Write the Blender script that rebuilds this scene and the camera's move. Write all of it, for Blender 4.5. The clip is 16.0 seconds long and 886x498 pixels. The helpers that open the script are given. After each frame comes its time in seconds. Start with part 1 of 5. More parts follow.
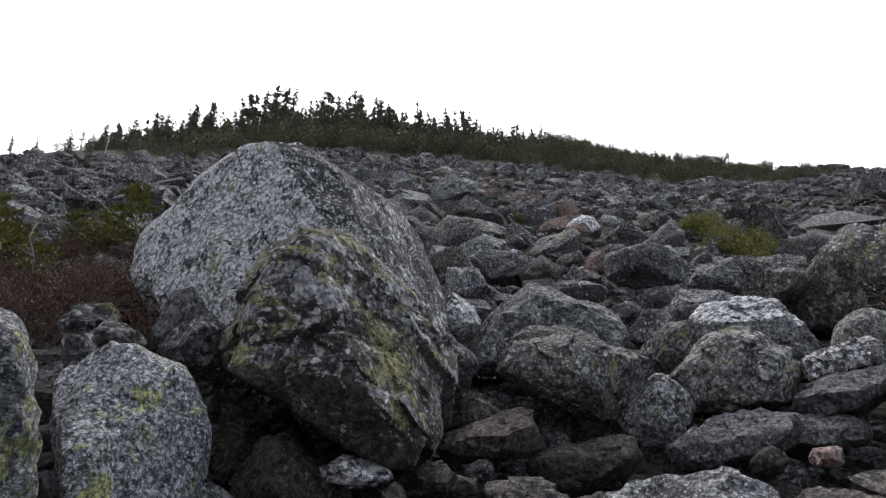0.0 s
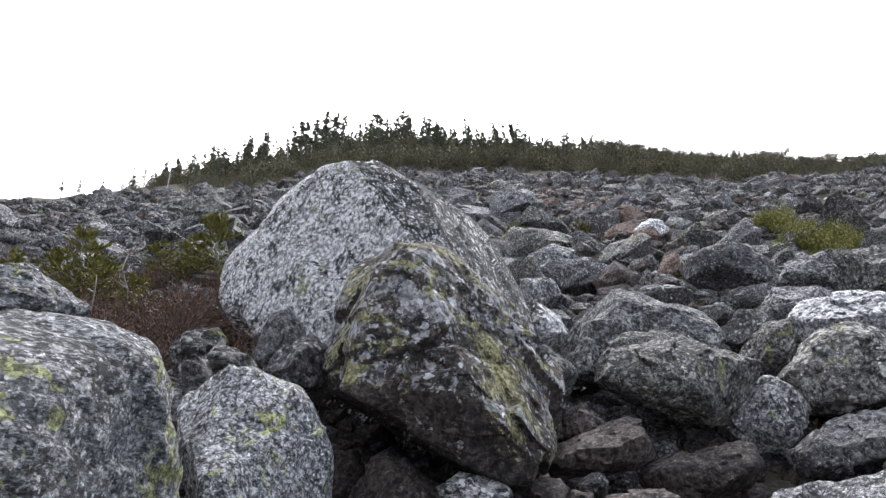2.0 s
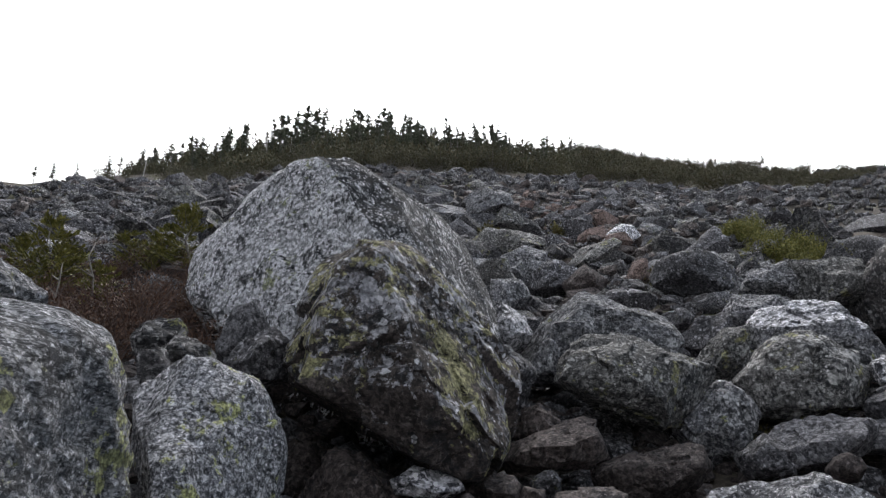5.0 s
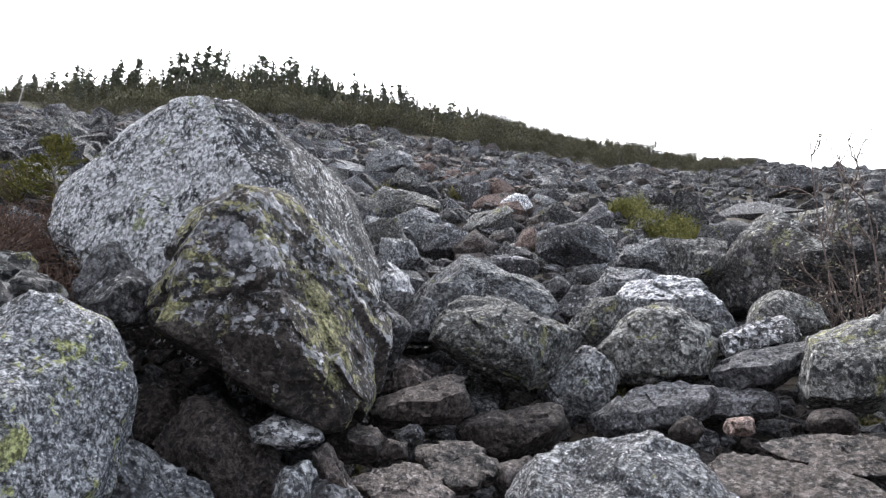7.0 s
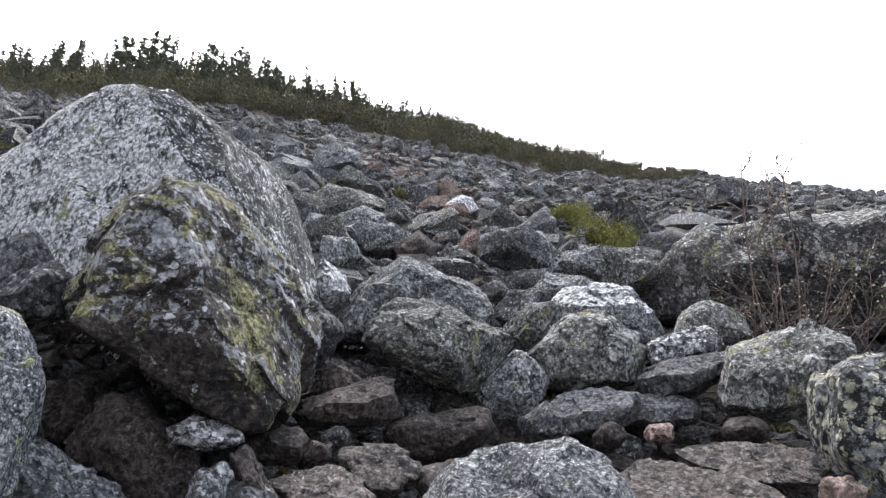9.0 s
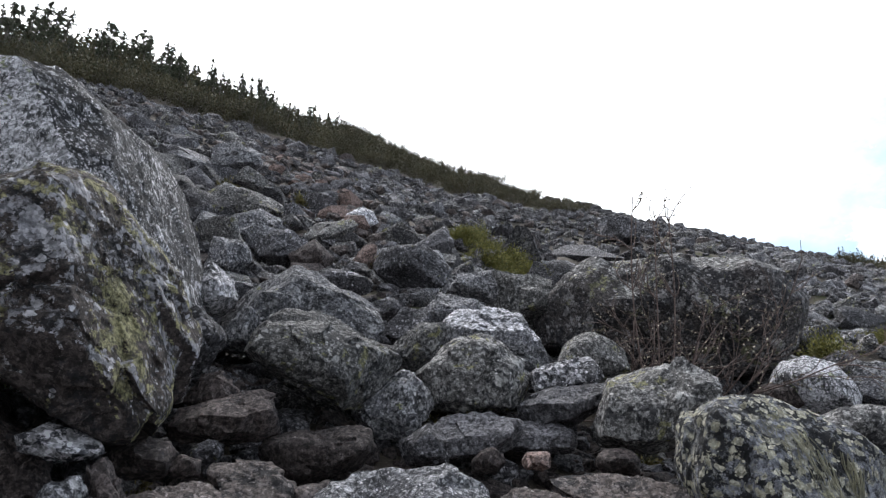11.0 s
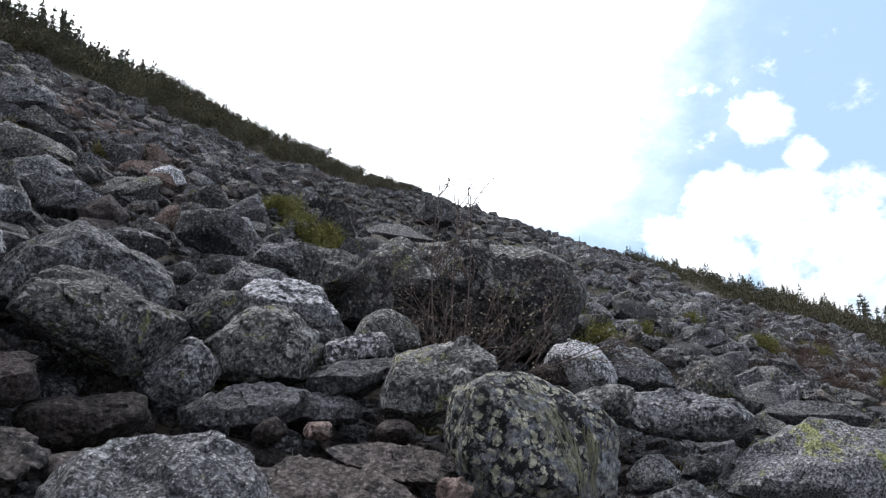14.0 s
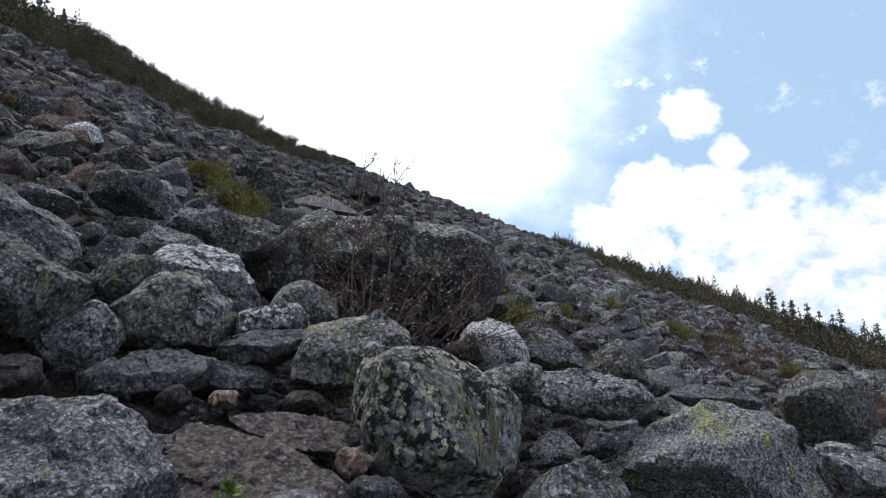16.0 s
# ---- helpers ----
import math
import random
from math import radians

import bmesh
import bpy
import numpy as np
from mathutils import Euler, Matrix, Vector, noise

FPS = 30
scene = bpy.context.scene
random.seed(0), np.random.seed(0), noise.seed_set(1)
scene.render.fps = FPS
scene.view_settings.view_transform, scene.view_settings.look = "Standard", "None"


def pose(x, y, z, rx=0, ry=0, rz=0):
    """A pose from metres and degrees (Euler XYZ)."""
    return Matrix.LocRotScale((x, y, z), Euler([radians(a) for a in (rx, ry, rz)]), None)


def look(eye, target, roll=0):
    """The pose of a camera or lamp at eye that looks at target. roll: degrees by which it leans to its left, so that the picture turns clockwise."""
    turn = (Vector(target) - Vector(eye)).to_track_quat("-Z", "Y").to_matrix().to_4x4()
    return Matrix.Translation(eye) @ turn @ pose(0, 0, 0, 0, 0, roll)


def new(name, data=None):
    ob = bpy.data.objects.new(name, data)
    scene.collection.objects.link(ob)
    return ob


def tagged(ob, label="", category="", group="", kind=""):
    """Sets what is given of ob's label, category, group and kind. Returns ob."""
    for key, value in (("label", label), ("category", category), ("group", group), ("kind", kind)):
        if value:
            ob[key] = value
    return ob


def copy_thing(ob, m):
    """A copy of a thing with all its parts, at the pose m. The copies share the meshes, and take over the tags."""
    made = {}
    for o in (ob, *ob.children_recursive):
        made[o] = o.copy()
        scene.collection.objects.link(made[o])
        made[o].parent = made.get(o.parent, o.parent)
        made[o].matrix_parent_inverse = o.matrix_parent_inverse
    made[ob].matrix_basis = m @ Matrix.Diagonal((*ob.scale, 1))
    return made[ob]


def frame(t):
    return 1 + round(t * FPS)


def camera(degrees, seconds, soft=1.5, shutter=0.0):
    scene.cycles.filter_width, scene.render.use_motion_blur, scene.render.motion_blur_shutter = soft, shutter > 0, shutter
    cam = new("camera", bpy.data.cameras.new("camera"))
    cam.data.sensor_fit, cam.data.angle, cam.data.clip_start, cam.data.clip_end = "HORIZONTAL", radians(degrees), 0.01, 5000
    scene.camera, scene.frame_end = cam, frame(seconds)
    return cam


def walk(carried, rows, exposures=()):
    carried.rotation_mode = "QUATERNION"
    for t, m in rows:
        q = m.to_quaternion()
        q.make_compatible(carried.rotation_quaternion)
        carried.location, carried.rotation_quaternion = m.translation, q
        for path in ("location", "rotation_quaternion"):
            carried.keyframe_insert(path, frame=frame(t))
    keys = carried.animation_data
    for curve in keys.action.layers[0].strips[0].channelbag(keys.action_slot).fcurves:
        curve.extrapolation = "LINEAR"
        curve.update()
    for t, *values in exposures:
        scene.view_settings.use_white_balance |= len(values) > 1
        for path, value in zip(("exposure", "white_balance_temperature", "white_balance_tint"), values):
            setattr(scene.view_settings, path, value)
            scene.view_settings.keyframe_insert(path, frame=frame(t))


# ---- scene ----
cam = camera(64.76, 16.0, soft=1.25)
# seconds, place in metres, turn in degrees
PATH = [
    (0.0, -0.001, 0.006, 1.300, 110.14, 0.53, 2.39),
    (0.5, 0.013, -0.027, 1.318, 109.22, 3.55, 6.24),
    (1.0, -0.166, 0.011, 1.302, 108.70, 3.52, 7.86),
    (1.5, -0.238, 0.083, 1.300, 109.30, 2.48, 7.65),
    (2.0, -0.248, 0.075, 1.306, 111.56, 2.09, 7.47),
    (2.5, -0.244, 0.030, 1.312, 112.04, 1.94, 8.17),
    (3.0, -0.283, -0.004, 1.315, 113.31, 1.53, 11.00),
    (3.5, -0.271, 0.003, 1.305, 113.22, 1.16, 11.71),
    (4.0, -0.241, 0.000, 1.299, 113.10, 1.13, 10.40),
    (4.5, -0.203, 0.011, 1.285, 112.41, 1.04, 8.40),
    (5.0, -0.162, 0.022, 1.281, 111.39, 1.07, 5.18),
    (5.2, -0.147, 0.026, 1.281, 111.09, 1.18, 4.09),
    (7.3, -0.045, 0.042, 1.247, 107.85, 0.03, -4.06),
    (7.5, -0.045, 0.033, 1.245, 107.73, -0.19, -3.90),
    (8.0, -0.023, 0.038, 1.244, 107.67, -0.51, -4.58),
    (8.5, 0.019, 0.026, 1.247, 107.84, -0.91, -6.24),
    (8.7, 0.043, 0.016, 1.258, 107.91, -0.63, -7.01),
    (10.8, 0.018, 0.097, 1.294, 109.92, -2.27, -17.13),
    (11.0, 0.051, 0.050, 1.306, 109.46, -2.29, -17.85),
    (11.5, 0.090, -0.040, 1.328, 108.73, -2.40, -21.01),
    (12.0, 0.089, -0.029, 1.318, 107.22, -1.90, -22.91),
    (12.5, 0.106, -0.046, 1.305, 106.73, -1.55, -23.90),
    (13.0, 0.137, -0.054, 1.306, 106.65, -1.25, -27.35),
    (13.5, 0.143, -0.068, 1.296, 107.42, -1.39, -30.17),
    (14.0, 0.152, -0.068, 1.285, 108.05, -1.94, -33.14),
    (14.5, 0.166, -0.073, 1.277, 107.79, -2.52, -34.63),
    (15.0, 0.195, -0.096, 1.272, 107.13, -2.70, -36.31),
    (15.5, 0.209, -0.103, 1.270, 106.60, -2.95, -38.42),
    (16.0, 0.224, -0.129, 1.266, 106.52, -2.95, -39.29),
]
EXPOSURES = [
    (0.0, 0.42, 6450, 10), (0.5, 0.92, 6450, 10), (1.0, 1.19, 6450, 10), (1.5, 1.42, 6450, 10), (3.5, 0.62, 6450, 10), (5.2, 0.52, 6450, 10), (7.3, 1.37, 6420, 10),
    (8.7, 1.39, 6420, 10), (10.8, 0.65, 6350, 10), (12.5, 0.60, 6280, 10), (14.5, 0.21, 6240, 10), (16.0, 0.10, 6200, 10),
]
walk(cam, [(t, pose(x, y, z, rx, ry, rz)) for t, x, y, z, rx, ry, rz in PATH], EXPOSURES)
import mathutils.bvhtree


# ---- sky and sun ----
SUN_AZ, SUN_EL = 15.0, 52.0
world = bpy.data.worlds.new("sky")
scene.world = world
world.use_nodes = True
wn, wl = world.node_tree.nodes, world.node_tree.links
wn.clear()


def wmath(op, a, b=None, clamp=False):
    n = wn.new("ShaderNodeMath")
    n.operation, n.use_clamp = op, clamp
    for k, v in enumerate((a, b)):
        if v is None:
            continue
        if isinstance(v, (int, float)):
            n.inputs[k].default_value = v
        else:
            wl.new(v, n.inputs[k])
    return n.outputs[0]


def wramp(value, lo, hi):
    n = wn.new("ShaderNodeMapRange")
    n.interpolation_type = "SMOOTHSTEP"
    wl.new(value, n.inputs[0])
    n.inputs[1].default_value, n.inputs[2].default_value = lo, hi
    return n.outputs[0]


def heading(az, el):
    a, e = radians(az), radians(el)
    return Vector((math.sin(a) * math.cos(e), math.cos(a) * math.cos(e), math.sin(e)))


def wnear(az, el, wide, soft):
    """1 within wide degrees of a heading, fading over soft degrees."""
    n = wn.new("ShaderNodeVectorMath")
    n.operation = "DOT_PRODUCT"
    wl.new(wcoord.outputs["Generated"], n.inputs[0])
    n.inputs[1].default_value = heading(az, el)
    return wramp(n.outputs["Value"], math.cos(radians(wide + soft)), math.cos(radians(wide)))


wcoord = wn.new("ShaderNodeTexCoord")
sky = wn.new("ShaderNodeTexSky")
sky.sky_type, sky.sun_disc = "NISHITA", False
sky.sun_elevation, sky.sun_rotation = radians(SUN_EL), radians(SUN_AZ)
sky.altitude, sky.dust_density = 900, 2.0


def wnoise(scale, detail, rough, lift):
    m = wn.new("ShaderNodeMapping")
    m.inputs["Scale"].default_value = (1, 1, lift)
    wl.new(wcoord.outputs["Generated"], m.inputs[0])
    n = wn.new("ShaderNodeTexNoise")
    n.inputs["Scale"].default_value, n.inputs["Detail"].default_value, n.inputs["Roughness"].default_value = scale, detail, rough
    wl.new(m.outputs[0], n.inputs["Vector"])
    return n.outputs["Fac"]


# a bright broken cloud sheet ahead, under the hidden sun; clear pale blue to the east and behind, with a few heaped clouds
ragged = wnoise(4.0, 8.0, 0.62, 1.8)
sheet = wnear(-10, 38, 30, 34)
sheet = wramp(wmath("ADD", sheet, wmath("MULTIPLY", wmath("SUBTRACT", ragged, 0.5), 1.1)), 0.12, 0.98)
heaps = wmath("MAXIMUM", wnear(59.2, 26.7, 0.2, 2.6), wnear(62.1, 23.7, 0.1, 1.8))
for az, el, wide, soft in ((55.8, 20.6, 0.6, 3.6), (60.5, 19.5, 0.8, 4.0), (66.0, 18.8, 0.5, 3.6), (72.0, 16.5, 1.0, 4.5), (53.4, 17.0, 1.0, 4.5), (63.5, 14.5, 2.5, 5.0), (74.0, 12.5, 2.0, 5.0)):
    heaps = wmath("MAXIMUM", heaps, wnear(az, el, wide, soft))
puff = wnoise(18.0, 10.0, 0.62, 1.4)
heaps = wramp(wmath("ADD", heaps, wmath("MULTIPLY", wmath("SUBTRACT", puff, 0.5), 3.0)), 0.2, 1.15)
cover = wmath("MAXIMUM", sheet, heaps, True)
blue = wn.new("ShaderNodeBackground")
blue.inputs["Strength"].default_value = 0.116
tint = wn.new("ShaderNodeMix")
tint.data_type = "RGBA"
tint.inputs["Factor"].default_value = 0.78
haze = wn.new("ShaderNodeMix")
haze.data_type = "RGBA"
haze.inputs["A"].default_value, haze.inputs["B"].default_value = (6.15, 6.5, 6.85, 1), (4.3, 5.9, 7.6, 1)
wl.new(wnear(66, 24, 26, 26), haze.inputs["Factor"])
wl.new(haze.outputs["Result"], tint.inputs["B"])
wl.new(sky.outputs[0], tint.inputs["A"])
wl.new(tint.outputs["Result"], blue.inputs["Color"])
cloud = wn.new("ShaderNodeBackground")
cloud.inputs["Color"].default_value = (0.98, 0.99, 1.0, 1)
soft_noise = wnoise(2.2, 4.0, 0.5, 1.5)
glow = wmath("MULTIPLY", wnear(SUN_AZ, SUN_EL, 12, 45), 1.5)
shaded = wmath("MULTIPLY", wmath("MULTIPLY", heaps, wmath("SUBTRACT", 1.0, sheet)), wramp(wnoise(16.0, 6.0, 0.6, 1.8), 0.45, 0.7))
bright = wmath("ADD", wmath("ADD", 0.95, glow), wmath("MULTIPLY", soft_noise, 0.3))
wl.new(wmath("SUBTRACT", bright, wmath("MULTIPLY", shaded, 0.32)), cloud.inputs["Strength"])
both = wn.new("ShaderNodeMixShader")
wl.new(cover, both.inputs[0])
wl.new(blue.outputs[0], both.inputs[1])
wl.new(cloud.outputs[0], both.inputs[2])
wout = wn.new("ShaderNodeOutputWorld")
wl.new(both.outputs[0], wout.inputs["Surface"])

sun = new("sun", bpy.data.lights.new("sun", "SUN"))
sun.data.energy, sun.data.angle, sun.data.color = 2.0, radians(16), (1.0, 0.97, 0.94)
sun.matrix_world = look(heading(SUN_AZ, SUN_EL) * 50, (0, 0, 0))


# ---- materials ----
class Nodes:
    """A short hand for one material's nodes."""

    def __init__(self, name, rough=0.9):
        self.mat = bpy.data.materials.new(name)
        self.mat.use_nodes = True
        self.n, self.l = self.mat.node_tree.nodes, self.mat.node_tree.links
        self.bsdf = self.n["Principled BSDF"]
        self.bsdf.inputs["Roughness"].default_value = rough
        self.bsdf.inputs["Specular IOR Level"].default_value = 0.25
        coord, info = self.n.new("ShaderNodeTexCoord"), self.n.new("ShaderNodeObjectInfo")
        shift = self.n.new("ShaderNodeVectorMath")
        shift.operation = "MULTIPLY_ADD"
        self.l.new(info.outputs["Random"], shift.inputs[0])
        shift.inputs[1].default_value = (37, 53, 71)
        self.l.new(coord.outputs["Object"], shift.inputs[2])
        self.place, self.random = shift.outputs[0], info.outputs["Random"]

    def noise(self, scale, detail=5, rough=0.6, stretch=None, distort=0.0):
        n = self.n.new("ShaderNodeTexNoise")
        n.inputs["Scale"].default_value, n.inputs["Detail"].default_value = scale, detail
        n.inputs["Roughness"].default_value, n.inputs["Distortion"].default_value = rough, distort
        vec = self.place
        if stretch:
            m = self.n.new("ShaderNodeMapping")
            m.inputs["Scale"].default_value = stretch[:3]
            m.inputs["Rotation"].default_value = [radians(a) for a in stretch[3:]]
            self.l.new(vec, m.inputs[0])
            vec = m.outputs[0]
        self.l.new(vec, n.inputs["Vector"])
        return n.outputs["Fac"]

    def cells(self, scale, feature="F1"):
        n = self.n.new("ShaderNodeTexVoronoi")
        n.feature = feature
        n.inputs["Scale"].default_value = scale
        self.l.new(self.place, n.inputs["Vector"])
        return n.outputs["Distance"]

    def tones(self, scale):
        """A tone of its own for every crystal."""
        n = self.n.new("ShaderNodeTexVoronoi")
        n.inputs["Scale"].default_value = scale
        self.l.new(self.place, n.inputs["Vector"])
        parts = self.n.new("ShaderNodeSeparateColor")
        self.l.new(n.outputs["Color"], parts.inputs[0])
        return parts.outputs[0]

    def thalli(self, scale, share, ragged=0.8, gate=None):
        """Round growths of many sizes with ragged rims: where they are, and a tone for each."""
        n = self.n.new("ShaderNodeTexVoronoi")
        n.inputs["Scale"].default_value = scale
        warp = self.n.new("ShaderNodeTexNoise")
        warp.inputs["Scale"].default_value, warp.inputs["Detail"].default_value = scale * 0.9, 3
        self.l.new(self.place, warp.inputs["Vector"])
        bent = self.n.new("ShaderNodeVectorMath")
        bent.operation = "MULTIPLY_ADD"
        self.l.new(warp.outputs["Color"], bent.inputs[0])
        bent.inputs[1].default_value = (1.5 / scale,) * 3
        self.l.new(self.place, bent.inputs[2])
        self.l.new(bent.outputs[0], n.inputs["Vector"])
        parts = self.n.new("ShaderNodeSeparateColor")
        self.l.new(n.outputs["Color"], parts.inputs[0])
        size = self.step(parts.outputs[0], 1.0 - share, 1.0, 0.0, 0.62)
        if gate is not None:
            size = self.math("MULTIPLY", size, gate)
        rim = self.math("ADD", n.outputs["Distance"], self.math("MULTIPLY", self.math("SUBTRACT", self.noise(scale * 2.2, 8, 0.78), 0.5), ragged))
        return self.step(self.math("SUBTRACT", size, rim), 0.0, 0.05), parts.outputs[1]

    def step(self, value, lo, hi, a=0.0, b=1.0):
        n = self.n.new("ShaderNodeMapRange")
        n.interpolation_type = "SMOOTHSTEP"
        self.l.new(value, n.inputs[0])
        for k, v in enumerate((lo, hi, a, b)):
            n.inputs[k + 1].default_value = v
        return n.outputs[0]

    def math(self, op, a, b):
        n = self.n.new("ShaderNodeMath")
        n.operation = op
        for k, v in enumerate((a, b)):
            if isinstance(v, (int, float)):
                n.inputs[k].default_value = v
            else:
                self.l.new(v, n.inputs[k])
        return n.outputs[0]

    def mix(self, fac, a, b, kind="MIX"):
        n = self.n.new("ShaderNodeMix")
        n.data_type, n.blend_type = "RGBA", kind
        for key, v in (("Factor", fac), ("A", a), ("B", b)):
            if isinstance(v, (int, float)):
                n.inputs[key].default_value = v
            elif isinstance(v, tuple):
                n.inputs[key].default_value = (*v, 1)
            else:
                self.l.new(v, n.inputs[key])
        return n.outputs["Result"]

    def bump(self, height, strength, distance):
        n = self.n.new("ShaderNodeBump")
        n.inputs["Strength"].default_value, n.inputs["Distance"].default_value = strength, distance
        self.l.new(height, n.inputs["Height"])
        self.l.new(n.outputs[0], self.bsdf.inputs["Normal"])

    def done(self, color, rough=None):
        self.l.new(color, self.bsdf.inputs["Base Color"])
        if rough is not None:
            self.l.new(rough, self.bsdf.inputs["Roughness"])
        return self.mat


def stone(name, base, pale=(0.42, 0.42, 0.40), cover=0.5, size=9.0, green=(0.26, 0.27, 0.10), greens=0.3, black=0.4, spots=0.0, grain=0.5, bump=0.7, streak=None, growth=(10.0, 0.5), soft=0.6, mottle=(32, 0.42, 1.6)):
    """Weathered granite: mineral grain, grey crust lichen (cover), yellow-green patches (greens), black crust (black), rosettes (spots)."""
    m = Nodes(name, 0.92)
    tone = m.noise(2.3, 4, 0.6)
    col = m.mix(m.step(tone, 0.35, 0.65), tuple(c * 0.55 for c in base), tuple(c * 1.35 for c in base))
    speck = m.noise(60, 4, 0.8)
    col = m.mix(grain, col, m.mix(m.step(speck, 0.38, 0.62), tuple(c * 0.3 for c in base), tuple(min(1, c * 2.3) for c in base)))
    # grey crust, broken at a hand's width and at a finger's width
    wide = m.noise(size * 0.3, 5, 0.6)
    crust = m.noise(size * 3.0, 10, 0.74, streak, 0.15)
    amount = m.math("ADD", m.math("MULTIPLY", wide, 0.6), m.math("MULTIPLY", crust, 1.1))
    edge = 1.075 - 0.45 * cover
    crusted = m.step(amount, edge - 0.025, edge + 0.035)
    flecks = m.noise(size * 6, 5, 0.8)
    dull = tuple(b + (c - b) * soft for b, c in zip(base, pale))
    col = m.mix(crusted, col, m.mix(m.step(flecks, 0.36, 0.62), tuple(c * 0.55 for c in dull), tuple(min(0.8, c * 1.12) for c in dull)))
    # single bright flecks
    fleck = m.step(m.noise(size * 3.2, 6, 0.75), 0.60 - 0.05 * cover, 0.645 - 0.05 * cover, 0.0, 0.9)
    col = m.mix(fleck, col, tuple(min(0.75, c * 1.25) for c in pale))
    # black crust
    if black > 0:
        sooty = m.math("ADD", m.math("MULTIPLY", m.noise(size * 0.3, 3, 0.5), 0.5), m.math("MULTIPLY", m.noise(size * 1.9, 9, 0.78, streak), 1.0))
        e = 0.98 - 0.44 * black
        sooted = m.step(sooty, e - 0.02, e + 0.035, 0.0, 0.9)
        col = m.mix(sooted, col, (0.026, 0.026, 0.028))
    # small dark pits
    pit = m.step(m.noise(size * 4.2, 7, 0.8, streak), 0.57, 0.615, 0.0, 0.85)
    col = m.mix(pit, col, tuple(c * 0.42 for c in base))
    # single growths of grey lichen, a hand wide and a thumb wide
    many = m.step(m.noise(1.7, 4, 0.6), 0.36, 0.64, 0.45, 1.2)
    disc, tone_of = m.thalli(growth[0], growth[1], 1.3, many)
    col = m.mix(m.math("MULTIPLY", disc, 0.9), col, m.mix(m.step(m.noise(size * 8, 4, 0.75), 0.38, 0.6), tuple(c * 0.62 for c in pale), m.mix(tone_of, tuple(c * 0.8 for c in pale), tuple(min(0.75, c * 1.2) for c in pale))))
    dot, tone_of = m.thalli(growth[0] * 3.1, growth[1] * 0.9, 1.3, many)
    col = m.mix(dot, col, m.mix(tone_of, tuple(c * 0.6 for c in pale), tuple(min(0.78, c * 1.3) for c in pale)))
    # yellow-green map lichen
    if greens > 0:
        leafy = m.math("ADD", m.math("MULTIPLY", m.noise(2.8, 3, 0.5), 0.75), m.math("MULTIPLY", m.noise(12, 8, 0.72), 1.0))
        e = 1.2 - 0.5 * greens
        patch = m.step(leafy, e - 0.015, e + 0.03, 0.0, 0.9)
        col = m.mix(patch, col, m.mix(m.step(m.noise(70, 4, 0.75), 0.4, 0.6), tuple(c * 0.45 for c in green), tuple(c * 1.25 for c in green)))
    if spots > 0:
        crusts, tone_of = m.thalli(24.0, 1.25, 1.1)
        gate = m.step(m.noise(2.2, 5, 0.65), 0.72 - 0.3 * spots, 0.77 - 0.3 * spots)
        col = m.mix(m.math("MULTIPLY", gate, m.step(m.noise(16, 8, 0.75), 0.46, 0.52)), col, (0.02, 0.02, 0.021))
        rosette = m.math("MULTIPLY", crusts, gate)
        col = m.mix(rosette, col, m.mix(m.step(m.noise(55, 5, 0.75), 0.4, 0.6), (0.30, 0.285, 0.20), m.mix(tone_of, (0.46, 0.455, 0.34), (0.72, 0.71, 0.58))))
    # coarse crystals and scabs of crust, light and dark
    grains = m.tones(mottle[0] * 1.5)
    scab = m.math("ADD", m.math("MULTIPLY", m.noise(mottle[0], 5, 0.68), 0.72), m.math("MULTIPLY", grains, 0.28))
    col = m.mix(1.0, col, m.step(scab, 0.33, 0.67, mottle[1], mottle[2]), "MULTIPLY")
    # a little of its own tone for every stone
    own = m.step(m.random, 0.0, 1.0, 0.75, 1.2)
    col = m.mix(1.0, m.mix(1.0, col, own, "MULTIPLY"), (1.035, 1.0, 1.055), "MULTIPLY")
    height = m.math("ADD", m.math("MULTIPLY", m.noise(26, 9, 0.76), 1.1), m.math("MULTIPLY", speck, 0.4))
    height = m.math("ADD", height, m.math("MULTIPLY", pit, -0.15))
    height = m.math("ADD", height, m.math("MULTIPLY", disc, 0.06))
    height = m.math("ADD", height, m.math("MULTIPLY", scab, 0.35))
    chipped = m.cells(6.5 if size < 20 else 3.0)
    height = m.math("ADD", height, m.math("MULTIPLY", crusted, 0.10))
    height = m.math("ADD", height, m.math("MULTIPLY", chipped, -0.55))
    m.bump(height, bump, 0.09)
    return m.done(col)


GREY = (0.098, 0.100, 0.106)
pale = stone("pale_granite", (0.125, 0.128, 0.135), (0.74, 0.75, 0.745), 0.80, 17, (0.30, 0.32, 0.18), 0.34, 0.44, bump=0.9, streak=(1.0, 1.0, 0.6, 0, 35, 0), growth=(22, 0.55), soft=0.95, mottle=(34, 0.48, 1.7))
green = stone("green_lichen_granite", (0.088, 0.074, 0.064), (0.60, 0.60, 0.62), 0.36, 6, (0.42, 0.40, 0.20), 0.53, 0.38, bump=0.9, growth=(6.5, 0.95), soft=0.55)
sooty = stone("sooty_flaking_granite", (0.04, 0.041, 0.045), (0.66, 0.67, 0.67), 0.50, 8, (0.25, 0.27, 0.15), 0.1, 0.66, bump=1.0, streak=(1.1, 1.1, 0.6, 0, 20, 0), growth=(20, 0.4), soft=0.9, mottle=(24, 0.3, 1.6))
grey = stone("grey_granite", GREY, (0.385, 0.39, 0.38), 0.5, 12, (0.25, 0.27, 0.11), 0.28, 0.42)
